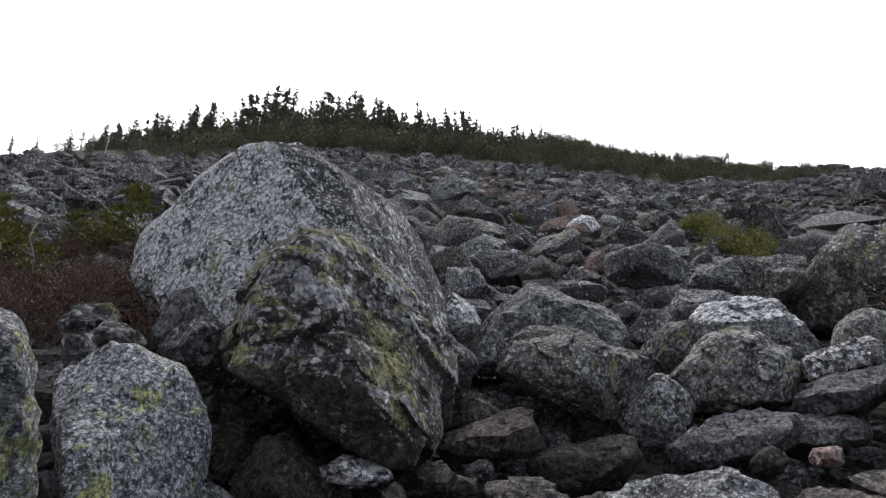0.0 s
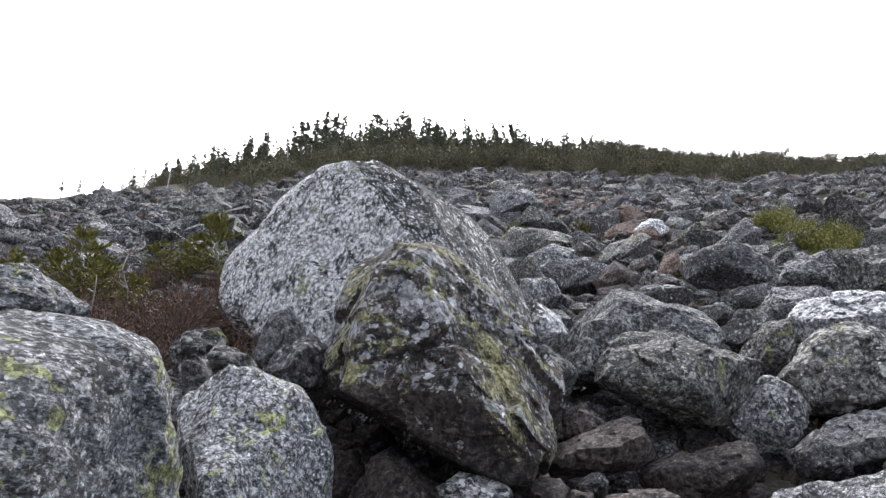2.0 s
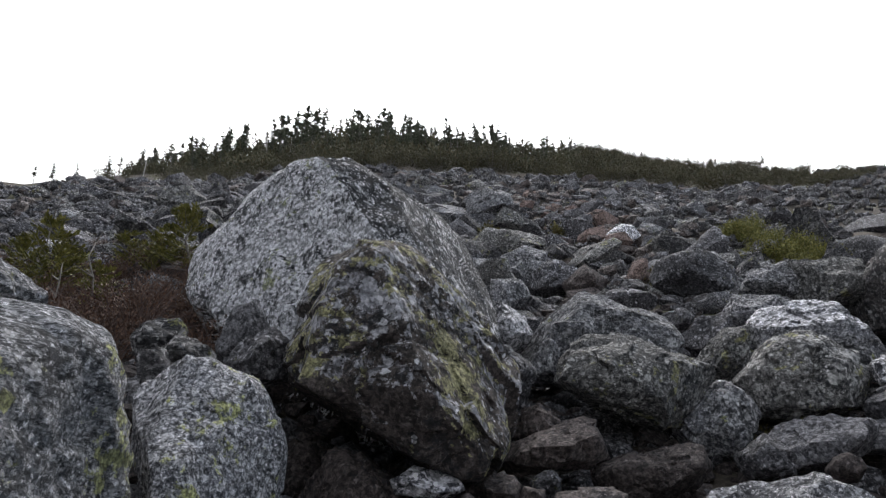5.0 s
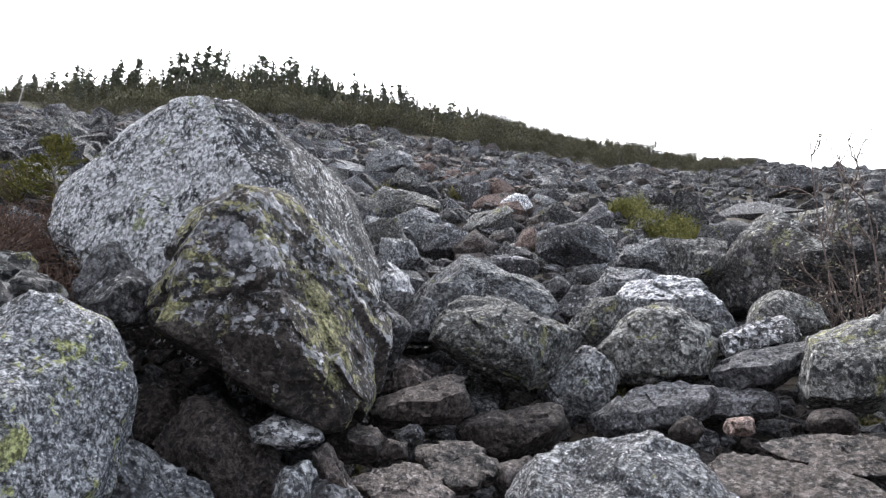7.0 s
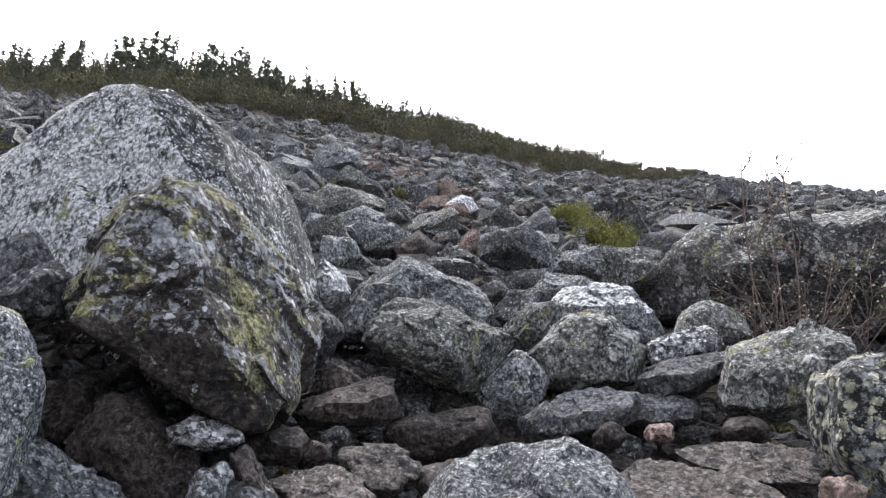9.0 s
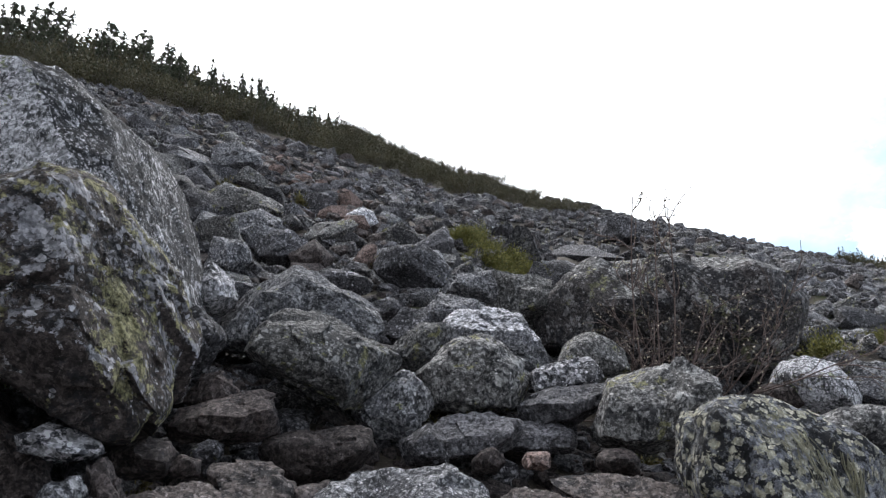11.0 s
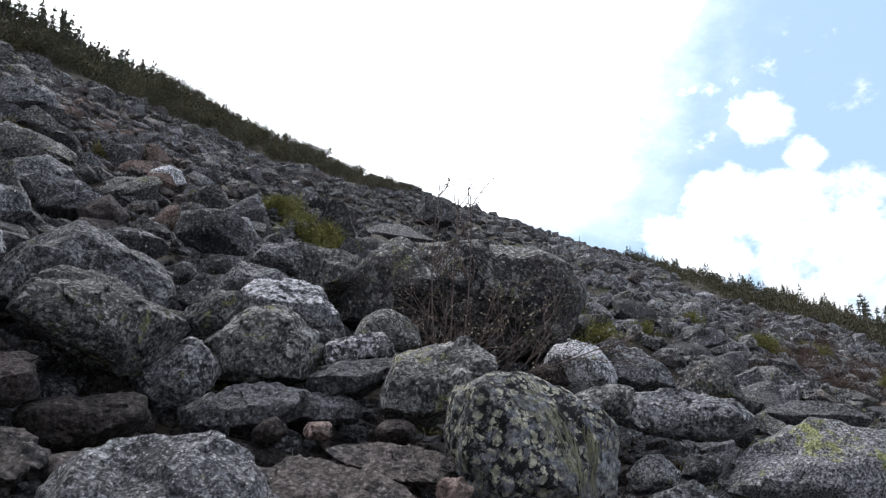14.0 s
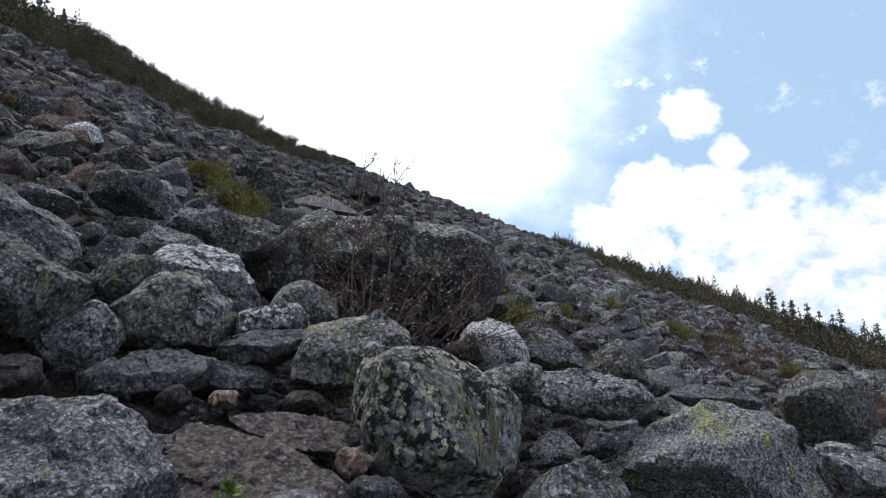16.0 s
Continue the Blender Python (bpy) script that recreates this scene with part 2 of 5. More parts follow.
greenish = stone("olive_granite", (0.092, 0.09, 0.084), (0.37, 0.37, 0.345), 0.46, 11, (0.25, 0.245, 0.12), 0.36, 0.43)
dark = stone("dark_granite", (0.066, 0.065, 0.067), (0.29, 0.29, 0.295), 0.32, 12, (0.2, 0.2, 0.1), 0.18, 0.42, growth=(12, 0.4))
patchy = stone("patchy_lichen_granite", GREY, (0.46, 0.465, 0.46), 0.54, 20, (0.32, 0.335, 0.14), 0.40, 0.40, growth=(24, 0.42), mottle=(52, 0.42, 1.6))
smooth = stone("bare_granite", (0.105, 0.104, 0.107), (0.25, 0.25, 0.25), 0.36, 11, (0.2, 0.2, 0.1), 0.12, 0.34, bump=0.6, growth=(14, 0.22))
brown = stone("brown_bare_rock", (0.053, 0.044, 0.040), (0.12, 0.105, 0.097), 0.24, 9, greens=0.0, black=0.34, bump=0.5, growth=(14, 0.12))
rust = stone("rust_rock", (0.16, 0.118, 0.10), (0.29, 0.235, 0.205), 0.32, 12, greens=0.0, black=0.28, bump=0.5, growth=(14, 0.2))
warm = stone("pinkish_slab_rock", (0.115, 0.098, 0.087), (0.245, 0.222, 0.205), 0.36, 8, greens=0.1, black=0.4, grain=0.35, bump=0.7, growth=(16, 0.3))
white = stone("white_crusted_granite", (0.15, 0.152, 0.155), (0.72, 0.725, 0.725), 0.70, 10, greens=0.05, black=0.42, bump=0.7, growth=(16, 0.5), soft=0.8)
speck = stone("speckled_granite", (0.06, 0.06, 0.066), (0.58, 0.58, 0.58), 0.55, 7, greens=0.05, black=0.5, soft=0.9)
speckdark = stone("white_flecked_granite", (0.08, 0.082, 0.088), (0.54, 0.55, 0.545), 0.54, 19, (0.30, 0.31, 0.13), 0.34, 0.4, bump=1.0, growth=(24, 0.5), soft=0.45, mottle=(50, 0.45, 1.6))
rosette = stone("rosette_granite", (0.20, 0.21, 0.225), (0.42, 0.42, 0.36), 0.3, 7, (0.36, 0.35, 0.20), 0.38, 0.32, 1.0, growth=(13, 0.4), soft=0.5, mottle=(32, 0.6, 1.35))
# granite with the overhang's shade mixed into its dark base colour
shaded_stone = stone("shaded_granite", (0.055, 0.050, 0.047), (0.24, 0.235, 0.225), 0.40, 6, (0.16, 0.16, 0.09), 0.36, 0.5, growth=(7, 0.4))
nearleft = stone("ribbed_granite", (0.095, 0.10, 0.105), (0.47, 0.48, 0.48), 0.56, 15, (0.30, 0.315, 0.14), 0.45, 0.44, bump=1.0, streak=(0.5, 0.9, 2.4, 0, 12, 25), growth=(26, 0.4), soft=0.7, mottle=(48, 0.42, 1.6))
ribbed = stone("layered_rock", (0.088, 0.085, 0.085), (0.38, 0.38, 0.365), 0.47, 9, greens=0.3, black=0.44, bump=1.0, streak=(0.5, 0.6, 3.0, 10, 25, 0))
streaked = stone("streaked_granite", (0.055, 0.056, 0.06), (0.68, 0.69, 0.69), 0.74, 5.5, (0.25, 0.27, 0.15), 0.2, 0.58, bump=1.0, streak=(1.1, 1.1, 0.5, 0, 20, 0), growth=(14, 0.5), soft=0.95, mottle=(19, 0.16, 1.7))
scree = stone("scree_rock", (0.056, 0.054, 0.054), (0.22, 0.218, 0.212), 0.42, 5, (0.18, 0.18, 0.09), 0.26, 0.44, bump=0.8)


def leaf(name, one, two, rough=0.7, patch=9):
    m = Nodes(name, rough)
    geo = m.n.new("ShaderNodeNewGeometry")
    col = m.mix(geo.outputs["Random Per Island"], one, two)
    col = m.mix(1.0, col, m.step(m.noise(patch, 3, 0.6), 0.3, 0.7, 0.6, 1.3), "MULTIPLY")
    return m.done(col)


def bark_of(name, one, two):
    m = Nodes(name, 0.85)
    m.bump(m.noise(60, 4, 0.6, (1, 1, 0.3, 0, 0, 0)), 0.5, 0.01)
    return m.done(m.mix(m.step(m.noise(25, 5, 0.7), 0.35, 0.65), one, two))


spruce_needles = leaf("spruce_needles", (0.045, 0.054, 0.036), (0.115, 0.12, 0.08))
scrub_leaves = leaf("scrub_leaves", (0.048, 0.050, 0.027), (0.105, 0.088, 0.05), patch=0.7)
bright_needles = leaf("young_conifer_needles", (0.075, 0.082, 0.024), (0.25, 0.225, 0.07))
red_leaves = leaf("heath_leaves", (0.048, 0.026, 0.019), (0.12, 0.066, 0.043), patch=2.2)
moss = leaf("moss_blades", (0.06, 0.06, 0.02), (0.15, 0.12, 0.05))
bud_skin = leaf("bud_scales", (0.26, 0.21, 0.15), (0.5, 0.45, 0.34))
wood = bark_of("conifer_bark", (0.07, 0.06, 0.052), (0.16, 0.145, 0.13))
twig = bark_of("twig_bark", (0.045, 0.03, 0.027), (0.11, 0.075, 0.065))
birch_twig = bark_of("birch_twig_bark", (0.055, 0.038, 0.035), (0.17, 0.125, 0.11))
deadwood = bark_of("bleached_wood", (0.22, 0.20, 0.18), (0.40, 0.38, 0.35))


def soil():
    m = Nodes("stony_soil", 0.95)
    col = m.mix(m.step(m.noise(1.3, 5, 0.6), 0.35, 0.65), (0.04, 0.033, 0.027), (0.085, 0.069, 0.055))
    col = m.mix(m.step(m.noise(24, 6, 0.75), 0.5, 0.62), col, (0.12, 0.10, 0.082))
    col = m.mix(m.step(m.noise(0.55, 4, 0.6), 0.55, 0.68), col, (0.05, 0.055, 0.02))
    m.bump(m.noise(18, 8, 0.7), 1.0, 0.06)
    return m.done(col)


soil_skin = soil()

# ---- the slope ----
# by heading in degrees (0 ahead, east positive): the scree's top and the skyline as rise over run, the drop below the eye, the scree's length
HEADS = (-180, -120, -85, -46, -38, -30, -24, -17, -10, -1, 9, 18, 27, 33, 39, 47, 55, 62, 65, 71, 90, 120, 180)
SCREE_TOP = (-0.5, -0.1, 0.22, 0.392, 0.428, 0.466, 0.484, 0.520, 0.531, 0.517, 0.490, 0.445, 0.413, 0.385, 0.355, 0.304, 0.244, 0.200, 0.170, 0.125, 0.02, -0.25, -0.5)
SKYLINE = (-0.5, -0.1, 0.23, 0.397, 0.430, 0.484, 0.520, 0.560, 0.570, 0.553, 0.522, 0.472, 0.431, 0.398, 0.368, 0.315, 0.268, 0.222, 0.192, 0.158, 0.03, -0.25, -0.5)
DROPS = (2.2, 2.0, 1.7, 1.5, 1.5, 1.5, 1.8, 2.3, 2.6, 2.7, 2.6, 2.45, 2.4, 2.3, 2.2, 2.1, 2.0, 2.0, 2.0, 2.0, 2.0, 2.2, 2.2)
LENGTHS = (28, 28, 26, 24, 25, 26, 27, 28, 28, 28, 28, 28, 29, 30, 31, 33, 40, 46, 48, 50, 45, 30, 28)
EYE = 1.3


def ground(x, y):
    """The slope's height, without its stones."""
    r, az = np.hypot(x, y), np.degrees(np.arctan2(x, y))
    top, sky_line, drop, length = (np.interp(az, HEADS, v) for v in (SCREE_TOP, SKYLINE, DROPS, LENGTHS))
    rise = top + drop / length
    drop = 1.7 + (drop - 1.7) * np.clip((r - 0.8) / 2.0, 0, 1)
    low = EYE - drop + rise * np.minimum(r, length)
    crest = length * 1.38
    climb = (sky_line * crest - top * length) / (crest - length)
    over = np.clip(r - length, 0, crest - length)
    z = low + climb * over
    past = np.maximum(r - crest, 0)
    z = z + past * 0.22 * np.clip(sky_line, 0, 1) - np.clip(sky_line, -1, 0) * -1.0 * past
    lump = 0.16 * np.sin(x * 1.3 + 0.7 * y) * np.sin(y * 1.1 - 0.4 * x) + 0.10 * np.sin(x * 2.9 + 1.0) * np.cos(y * 2.5)
    return z + lump * np.clip((r - 2.0) / 6.0, 0, 1) * np.clip(1.2 - r / 60.0, 0.15, 1)


def gz(x, y):
    return float(ground(np.float64(x), np.float64(y)))


def ground_sheet():
    rings = np.concatenate([np.linspace(0.05, 20, 90), np.linspace(20.4, 75, 110), np.geomspace(80, 2500, 24)])
    count = 260
    turns = np.linspace(0, 2 * np.pi, count, endpoint=False)
    rr, tt = np.meshgrid(rings, turns, indexing="ij")
    x, y = rr * np.sin(tt), rr * np.cos(tt)
    verts = np.stack([x, y, ground(x, y)], -1).reshape(-1, 3)
    faces = []
    for i in range(len(rings) - 1):
        for j in range(count):
            k = (j + 1) % count
            faces.append((i * count + j, i * count + k, (i + 1) * count + k, (i + 1) * count + j))
    faces.append(tuple(range(count)))
    me = bpy.data.meshes.new("ground")
    me.from_pydata(verts.tolist(), [], faces)
    me.materials.append(soil_skin)
    me.polygons.foreach_set("use_smooth", [True] * len(me.polygons))
    me.update()
    if me.polygons[5].normal.z < 0:
        me.flip_normals()
    return tagged(new("ground", me), "dark stony soil of a steep mountain slope", "ground", kind="structure")


ground_sheet()

# ---- stones ----
SPHERES = {}


def sphere(level):
    if level not in SPHERES:
        bm = bmesh.new()
        bmesh.ops.create_icosphere(bm, subdivisions=level, radius=1.0)
        bm.verts.ensure_lookup_table()
        v = np.array([p.co[:] for p in bm.verts])
        f = np.array([[p.index for p in q.verts] for q in bm.faces])
        bm.free()
        SPHERES[level] = v / np.linalg.norm(v, axis=1)[:, None], f
    return SPHERES[level]


def lattice(p, seed):
    """Smooth value noise in -1..1 at the points p."""
    i = np.floor(p).astype(np.int64)
    f = p - i
    f = f * f * f * (f * (f * 6 - 15) + 10)
    total = np.zeros(len(p))
    for dx in (0, 1):
        for dy in (0, 1):
            for dz in (0, 1):
                h = (i[:, 0] + dx) * 374761393 + (i[:, 1] + dy) * 668265263 + (i[:, 2] + dz) * 2147483647 + seed * 1274126177
                h = (h ^ (h >> 13)) * 1274126177
                h = ((h ^ (h >> 16)) & 0xFFFF) / 32767.5 - 1.0
                total += h * np.where(dx, f[:, 0], 1 - f[:, 0]) * np.where(dy, f[:, 1], 1 - f[:, 1]) * np.where(dz, f[:, 2], 1 - f[:, 2])
    return total


def split_faces(p, seed, cells, size, tilt, step):
    """Moves that break a surface into flat, differently tilted and stepped faces."""
    rng = np.random.default_rng(seed)
    at = p[rng.integers(0, len(p), cells)]
    lean = rng.normal(size=(cells, 3)) * tilt
    lift = rng.uniform(-1, 1, cells) * step * size
    return np.concatenate([split_share(q, seed, size, at, lean, lift) for q in np.array_split(p, max(1, len(p) // 20000))])


def split_share(p, seed, size, at, lean, lift):
    d = np.linalg.norm((p + size * 0.05 * np.stack([lattice(p * (5 / size), seed + 60 + k) for k in range(3)], 1))[:, None, :] - at[None], axis=2)
    w = np.exp(-(d - d.min(1, keepdims=True)) * (150.0 / size))
    w /= w.sum(1, keepdims=True)
    return (w * (np.einsum("vci,ci->vc", p[:, None, :] - at[None], lean) + lift)).sum(1)


def reach_of(planes, u, sharp):
    """How far a body bounded by planes (normal, distance) reaches along each way u, its edges rounded by sharp."""
    n = np.array([p[0] for p in planes])
    d = np.array([p[1] for p in planes])
    reach = np.maximum(u @ n.T, 0) / d
    big = reach.max(1)
    return 1.0 / (big * ((reach / big[:, None]) ** sharp).sum(1) ** (1.0 / sharp))


def rugged(p, seed):
    """Sharp-crested roughness of a worn granite face, from a hand's width down to a finger's."""
    move = np.zeros(len(p))
    for k, (scale, high) in enumerate(((5.0, 0.007), (12.0, 0.006), (25.0, 0.006), (48.0, 0.005))):
        move += high * (0.55 - 1.6 * np.abs(lattice(p * scale + 7.3 * k, seed + 4 + k)))
    return move * (0.7 + 0.6 * lattice(p * 2.3, seed + 12))


def faceted(planes, level, sharp, seed, size, rough=1.0, strata=0.0, chips=10):
    """Vertices and faces of a stone bounded by planes (normal, distance), its corners split off in flat chips and its faces broken and worn rough."""
    rng = np.random.default_rng(seed + 5000)
    u, faces = sphere(level)
    p = u * reach_of(planes, u, sharp)[:, None]
    for k in range(chips):
        c = rng.normal(size=3)
        c /= np.linalg.norm(c)
        far = p @ c
        cut = far.max() * rng.uniform(0.80, 0.95)
        over = np.maximum(far - cut, 0)
        p = p - over[:, None] * c
    q = p / np.maximum(np.linalg.norm(p, axis=1), 1e-6)[:, None]
    move = size * 0.022 * lattice(p * (2.2 / size), seed) * rough
    move = move + split_faces(p, seed + 31, 20, size, 0.13, 0.022) * rough
    if level > 3:
        move = move + split_faces(p, seed + 32, 110, size * 0.5, 0.17, 0.026) * rough
    crack = np.maximum(0.07 - np.abs(lattice(p * (2.6 / size) + 4.7, seed + 8)), 0) * 14
    move = move - size * 0.014 * crack * np.maximum(lattice(p * (1.4 / size), seed + 9), 0) * 2 * rough
    move = move + rugged(p, seed) * min(1.0, size * 1.3) * max(rough, 0.6)
    if strata:
        axis = np.array([0.25, 0.35, 0.9])
        s = (p @ axis) * 11 + 1.2 * lattice(p * 2.0, seed + 6)
        move = move + strata * (np.abs((s % 1.0) - 0.5) * 2 - 0.5) * (0.5 + 0.5 * lattice(p * 3.0, seed + 7))
    return p + q * move[:, None], faces


def stone_mesh(name, verts, faces, skin):
    me = bpy.data.meshes.new(name)
    me.from_pydata(verts.tolist(), [], faces.tolist())
    me.materials.append(skin)
    me.polygons.foreach_set("use_smooth", [True] * len(me.polygons))
    me.update()
    me.set_sharp_from_angle(angle=radians(38))
    return me


def rock(label, skin, at, face, rim, depth, seed, sharp=14, level=4, cuts=(), side=None, group="", faces=()):
    """A boulder: face is the heading and rise of its broad side, rim its outline there as pairs of facet angle and
    distance, depth its thickness.
    cuts: its main faces, each as heading, rise and distance.
    faces: its main faces as seen on the broad side: turn and lift in degrees, and a point of each across, up and out
    from the middle.
    side: heading, rise, limit and skin of an aspect whose colour carries its crust and its light."""
    rng = np.random.default_rng(seed)
    w = np.array(heading(*face))
    a = radians(face[0])
    u = np.array([-math.cos(a), math.sin(a), 0.0])
    v = np.cross(w, u)
    v = v if v[2] > 0 else -v
    rough = min(1.15, max(0.3, (sharp - 9) / 6))
    sharp = (sharp - 8) ** 2 * 2.2
    planes = []
    dists = [rim[k] for k in range(1, len(rim), 2)]
    size = 2 * float(np.mean(dists))
    grow = 1.015
    for k in range(0, len(rim), 2):
        e = radians(rim[k])
        out = math.cos(e) * u + math.sin(e) * v
        ahead, behind = radians((rng.uniform(13, 24) if rng.random() < 0.7 else rng.uniform(28, 48)) if not cuts and not faces else 15), radians(rng.uniform(8, 30))
        planes.append((math.cos(ahead) * out + math.sin(ahead) * w, rim[k + 1] * math.cos(ahead) * grow + 0.01))
        planes.append((math.cos(behind) * out - math.sin(behind) * w, rim[k + 1] * math.cos(behind) * grow + 0.01))
    half = depth / 2
    for lean, turn, far in ((rng.uniform(10, 28), rng.uniform(-12, 12), 0.95), (rng.uniform(-40, -24), rng.uniform(-20, 20), 0.92), (rng.uniform(0, 25), rng.choice((-1, 1)) * rng.uniform(28, 45), 1.2)):
        q, s = radians(lean), radians(turn)
        n = math.cos(q) * (math.cos(s) * w + math.sin(s) * u) + math.sin(q) * v
        planes.append((n, half * far))
    if cuts:
        planes = planes[:-3] + [(np.array(heading(az, el)), far) for az, el, far in cuts]
    if faces:
        planes = planes[:-3]
        for turn, lift, across, up, out in faces:
            q, s = radians(lift), radians(turn)
            n = math.cos(q) * (math.cos(s) * w + math.sin(s) * u) + math.sin(q) * v
            planes.append((n, max(0.05, float(n @ (across * u + up * v + out * w)))))
    planes.append((-w, half))
    verts, tris = faceted(planes, level, sharp, seed, size, rough * (0.75 if faces else 0.7 if len(cuts) > 1 else 1.0), 0.02 if skin in (ribbed, nearleft) else 0.014 if skin is warm else 0.0, 12 if not cuts and not faces else 4)
    ob = new("boulder" if size > 0.45 else "stone", stone_mesh("boulder", verts, tris, skin))
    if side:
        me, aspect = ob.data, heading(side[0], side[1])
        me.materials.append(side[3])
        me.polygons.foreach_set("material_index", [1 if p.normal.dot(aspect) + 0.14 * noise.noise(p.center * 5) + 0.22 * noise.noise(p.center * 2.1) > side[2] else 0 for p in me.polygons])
    ob.location = at
    return tagged(ob, label, "boulder" if size > 0.45 else "stone", group)


def hewn(label, at, bounds, seed, level, size, skins, rough=1.0, sharp=80):
    """A boulder bounded by flat faces, each as heading, rise and distance from at. skins: its crust, then for each
    aspect heading, rise, limit and skin.
    """
    u, tris = sphere(level)
    p = u * reach_of([(np.array(heading(az, el)), far) for az, el, far in bounds], u, sharp)[:, None]
    q = p / np.linalg.norm(p, axis=1)[:, None]
    move = 0.014 * size * lattice(p * (3.2 / size), seed) + split_faces(p, seed + 31, 30, size, 0.07, 0.007)
    move = move + split_faces(p, seed + 32, 100, size * 0.42, 0.15, 0.020) * rough
    move = move + rugged(p, seed) * 1.2
    crack = np.maximum(0.05 - np.abs(lattice(p * (4.2 / size) + 3.1, seed + 8)), 0) * 20
    move = move - 0.010 * size * crack * np.maximum(lattice(p * (2.0 / size), seed + 9), 0) * 2
    ob = new("boulder", stone_mesh("boulder", p + q * move[:, None], tris, skins[0]))
    me = ob.data
    aspects = []
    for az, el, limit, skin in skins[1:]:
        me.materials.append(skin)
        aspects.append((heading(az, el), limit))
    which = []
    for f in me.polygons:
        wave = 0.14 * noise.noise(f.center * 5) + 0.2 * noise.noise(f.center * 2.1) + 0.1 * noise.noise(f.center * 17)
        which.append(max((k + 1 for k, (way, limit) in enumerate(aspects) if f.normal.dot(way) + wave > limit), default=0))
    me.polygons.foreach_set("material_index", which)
    ob.location = at
    return tagged(ob, label, "boulder")


# brown on its downward faces is shade put into the colour, darkening the hollow
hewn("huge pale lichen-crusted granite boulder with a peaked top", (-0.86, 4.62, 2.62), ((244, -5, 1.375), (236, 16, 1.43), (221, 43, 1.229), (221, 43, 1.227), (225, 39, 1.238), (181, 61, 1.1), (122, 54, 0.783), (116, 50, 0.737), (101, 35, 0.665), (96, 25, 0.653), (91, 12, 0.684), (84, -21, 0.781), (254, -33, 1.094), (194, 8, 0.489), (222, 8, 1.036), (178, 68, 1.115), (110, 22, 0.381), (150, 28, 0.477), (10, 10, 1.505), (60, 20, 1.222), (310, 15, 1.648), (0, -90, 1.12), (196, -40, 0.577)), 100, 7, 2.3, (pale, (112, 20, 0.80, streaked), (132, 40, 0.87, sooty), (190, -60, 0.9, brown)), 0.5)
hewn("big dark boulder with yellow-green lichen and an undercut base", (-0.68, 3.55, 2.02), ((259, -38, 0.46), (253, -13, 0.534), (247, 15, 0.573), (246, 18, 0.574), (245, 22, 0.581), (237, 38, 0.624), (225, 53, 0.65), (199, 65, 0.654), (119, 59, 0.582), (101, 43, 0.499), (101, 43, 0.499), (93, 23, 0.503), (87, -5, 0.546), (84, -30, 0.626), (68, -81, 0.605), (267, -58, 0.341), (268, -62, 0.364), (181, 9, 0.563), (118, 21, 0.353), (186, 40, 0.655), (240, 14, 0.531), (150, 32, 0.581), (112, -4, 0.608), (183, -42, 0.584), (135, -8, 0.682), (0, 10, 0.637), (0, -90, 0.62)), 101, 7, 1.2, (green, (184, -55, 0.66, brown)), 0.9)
rock("smooth grey stone wedged beside the big boulder", smooth, (-1.59, 3.72, 2.25), (156, -14), (-41, 0.152, 26, 0.144, 46, 0.164, 121, 0.167, 156, 0.121, -103, 0.149), 0.5, 102, 12, 5)
rock("dark angular stone wedged under the big boulder", dark, (-1.39, 3.46, 2.07), (158, -12), (-68, 0.125, 0, 0.158, 61, 0.149, 102, 0.131, 145, 0.134, -128, 0.142), 0.5, 103, 14, 5)
rock("grey speckled boulder with two yellow-green lichen patches", patchy, (-1.28, 2.68, 1.46), (160, -3), (-178, 0.267, 126, 0.455, 86, 0.414, 70, 0.381, 32, 0.311, 16, 0.279, -4, 0.263, -36, 0.333, -99, 0.366, -168, 0.243), 0.8, 104, 13, 6, faces=((-2, 42, -0.03, 0.23, 0.22), (-2, 8, -0.02, 0.08, 0.4), (42, 12, 0.17, 0.21, 0.14)))
rock("broad rounded boulder with ribbed grey and green lichen", nearleft, (-1.69, 1.80, 1.43), (142, -3), (-174, 0.425, 136, 0.557, 111, 0.536, 100, 0.515, 94, 0.513, 80, 0.534, 67, 0.558, 40, 0.58, 13, 0.529, 6, 0.517, -44, 0.6, -96, 0.432, -151, 0.366), 1.3, 105, 10.9, 6, faces=((0, 58, 0.02, 0.43, 0.16), (6, 30, 0.09, 0.29, 0.42), (-8, 2, 0.05, 0.09, 0.62), (46, 4, 0.35, 0.22, 0.2), (-35, 14, -0.27, 0.2, 0.4)))
rock("low rounded boulder with flaking green lichen", nearleft, (-2.11, 2.24, 2.11), (141, -15), (-96, 0.124, -68, 0.125, 56, 0.164, 60, 0.154, 95, 0.128, 125, 0.154, 156, 0.191, -158, 0.214), 0.6, 106, 13, 5)
rock("flaky layered stone between the boulders", ribbed, (-1.74, 3.05, 2.09), (154, -13), (-88, 0.078, -30, 0.106, 39, 0.101, 85, 0.084, 143, 0.096, -150, 0.107), 0.35, 107, 14, 4)
rock("flaky layered stone between the boulders", ribbed, (-1.57, 2.96, 1.98), (156, -12), (-85, 0.071, -56, 0.087, 30, 0.112, 77, 0.087, 138, 0.084, -176, 0.12), 0.4, 108, 14, 4)
rock("flaky layered stone between the boulders", ribbed, (-1.60, 2.77, 1.90), (154, -11), (-51, 0.069, 18, 0.064, 78, 0.075, 174, 0.059, -143, 0.068), 0.35, 109, 14, 4)
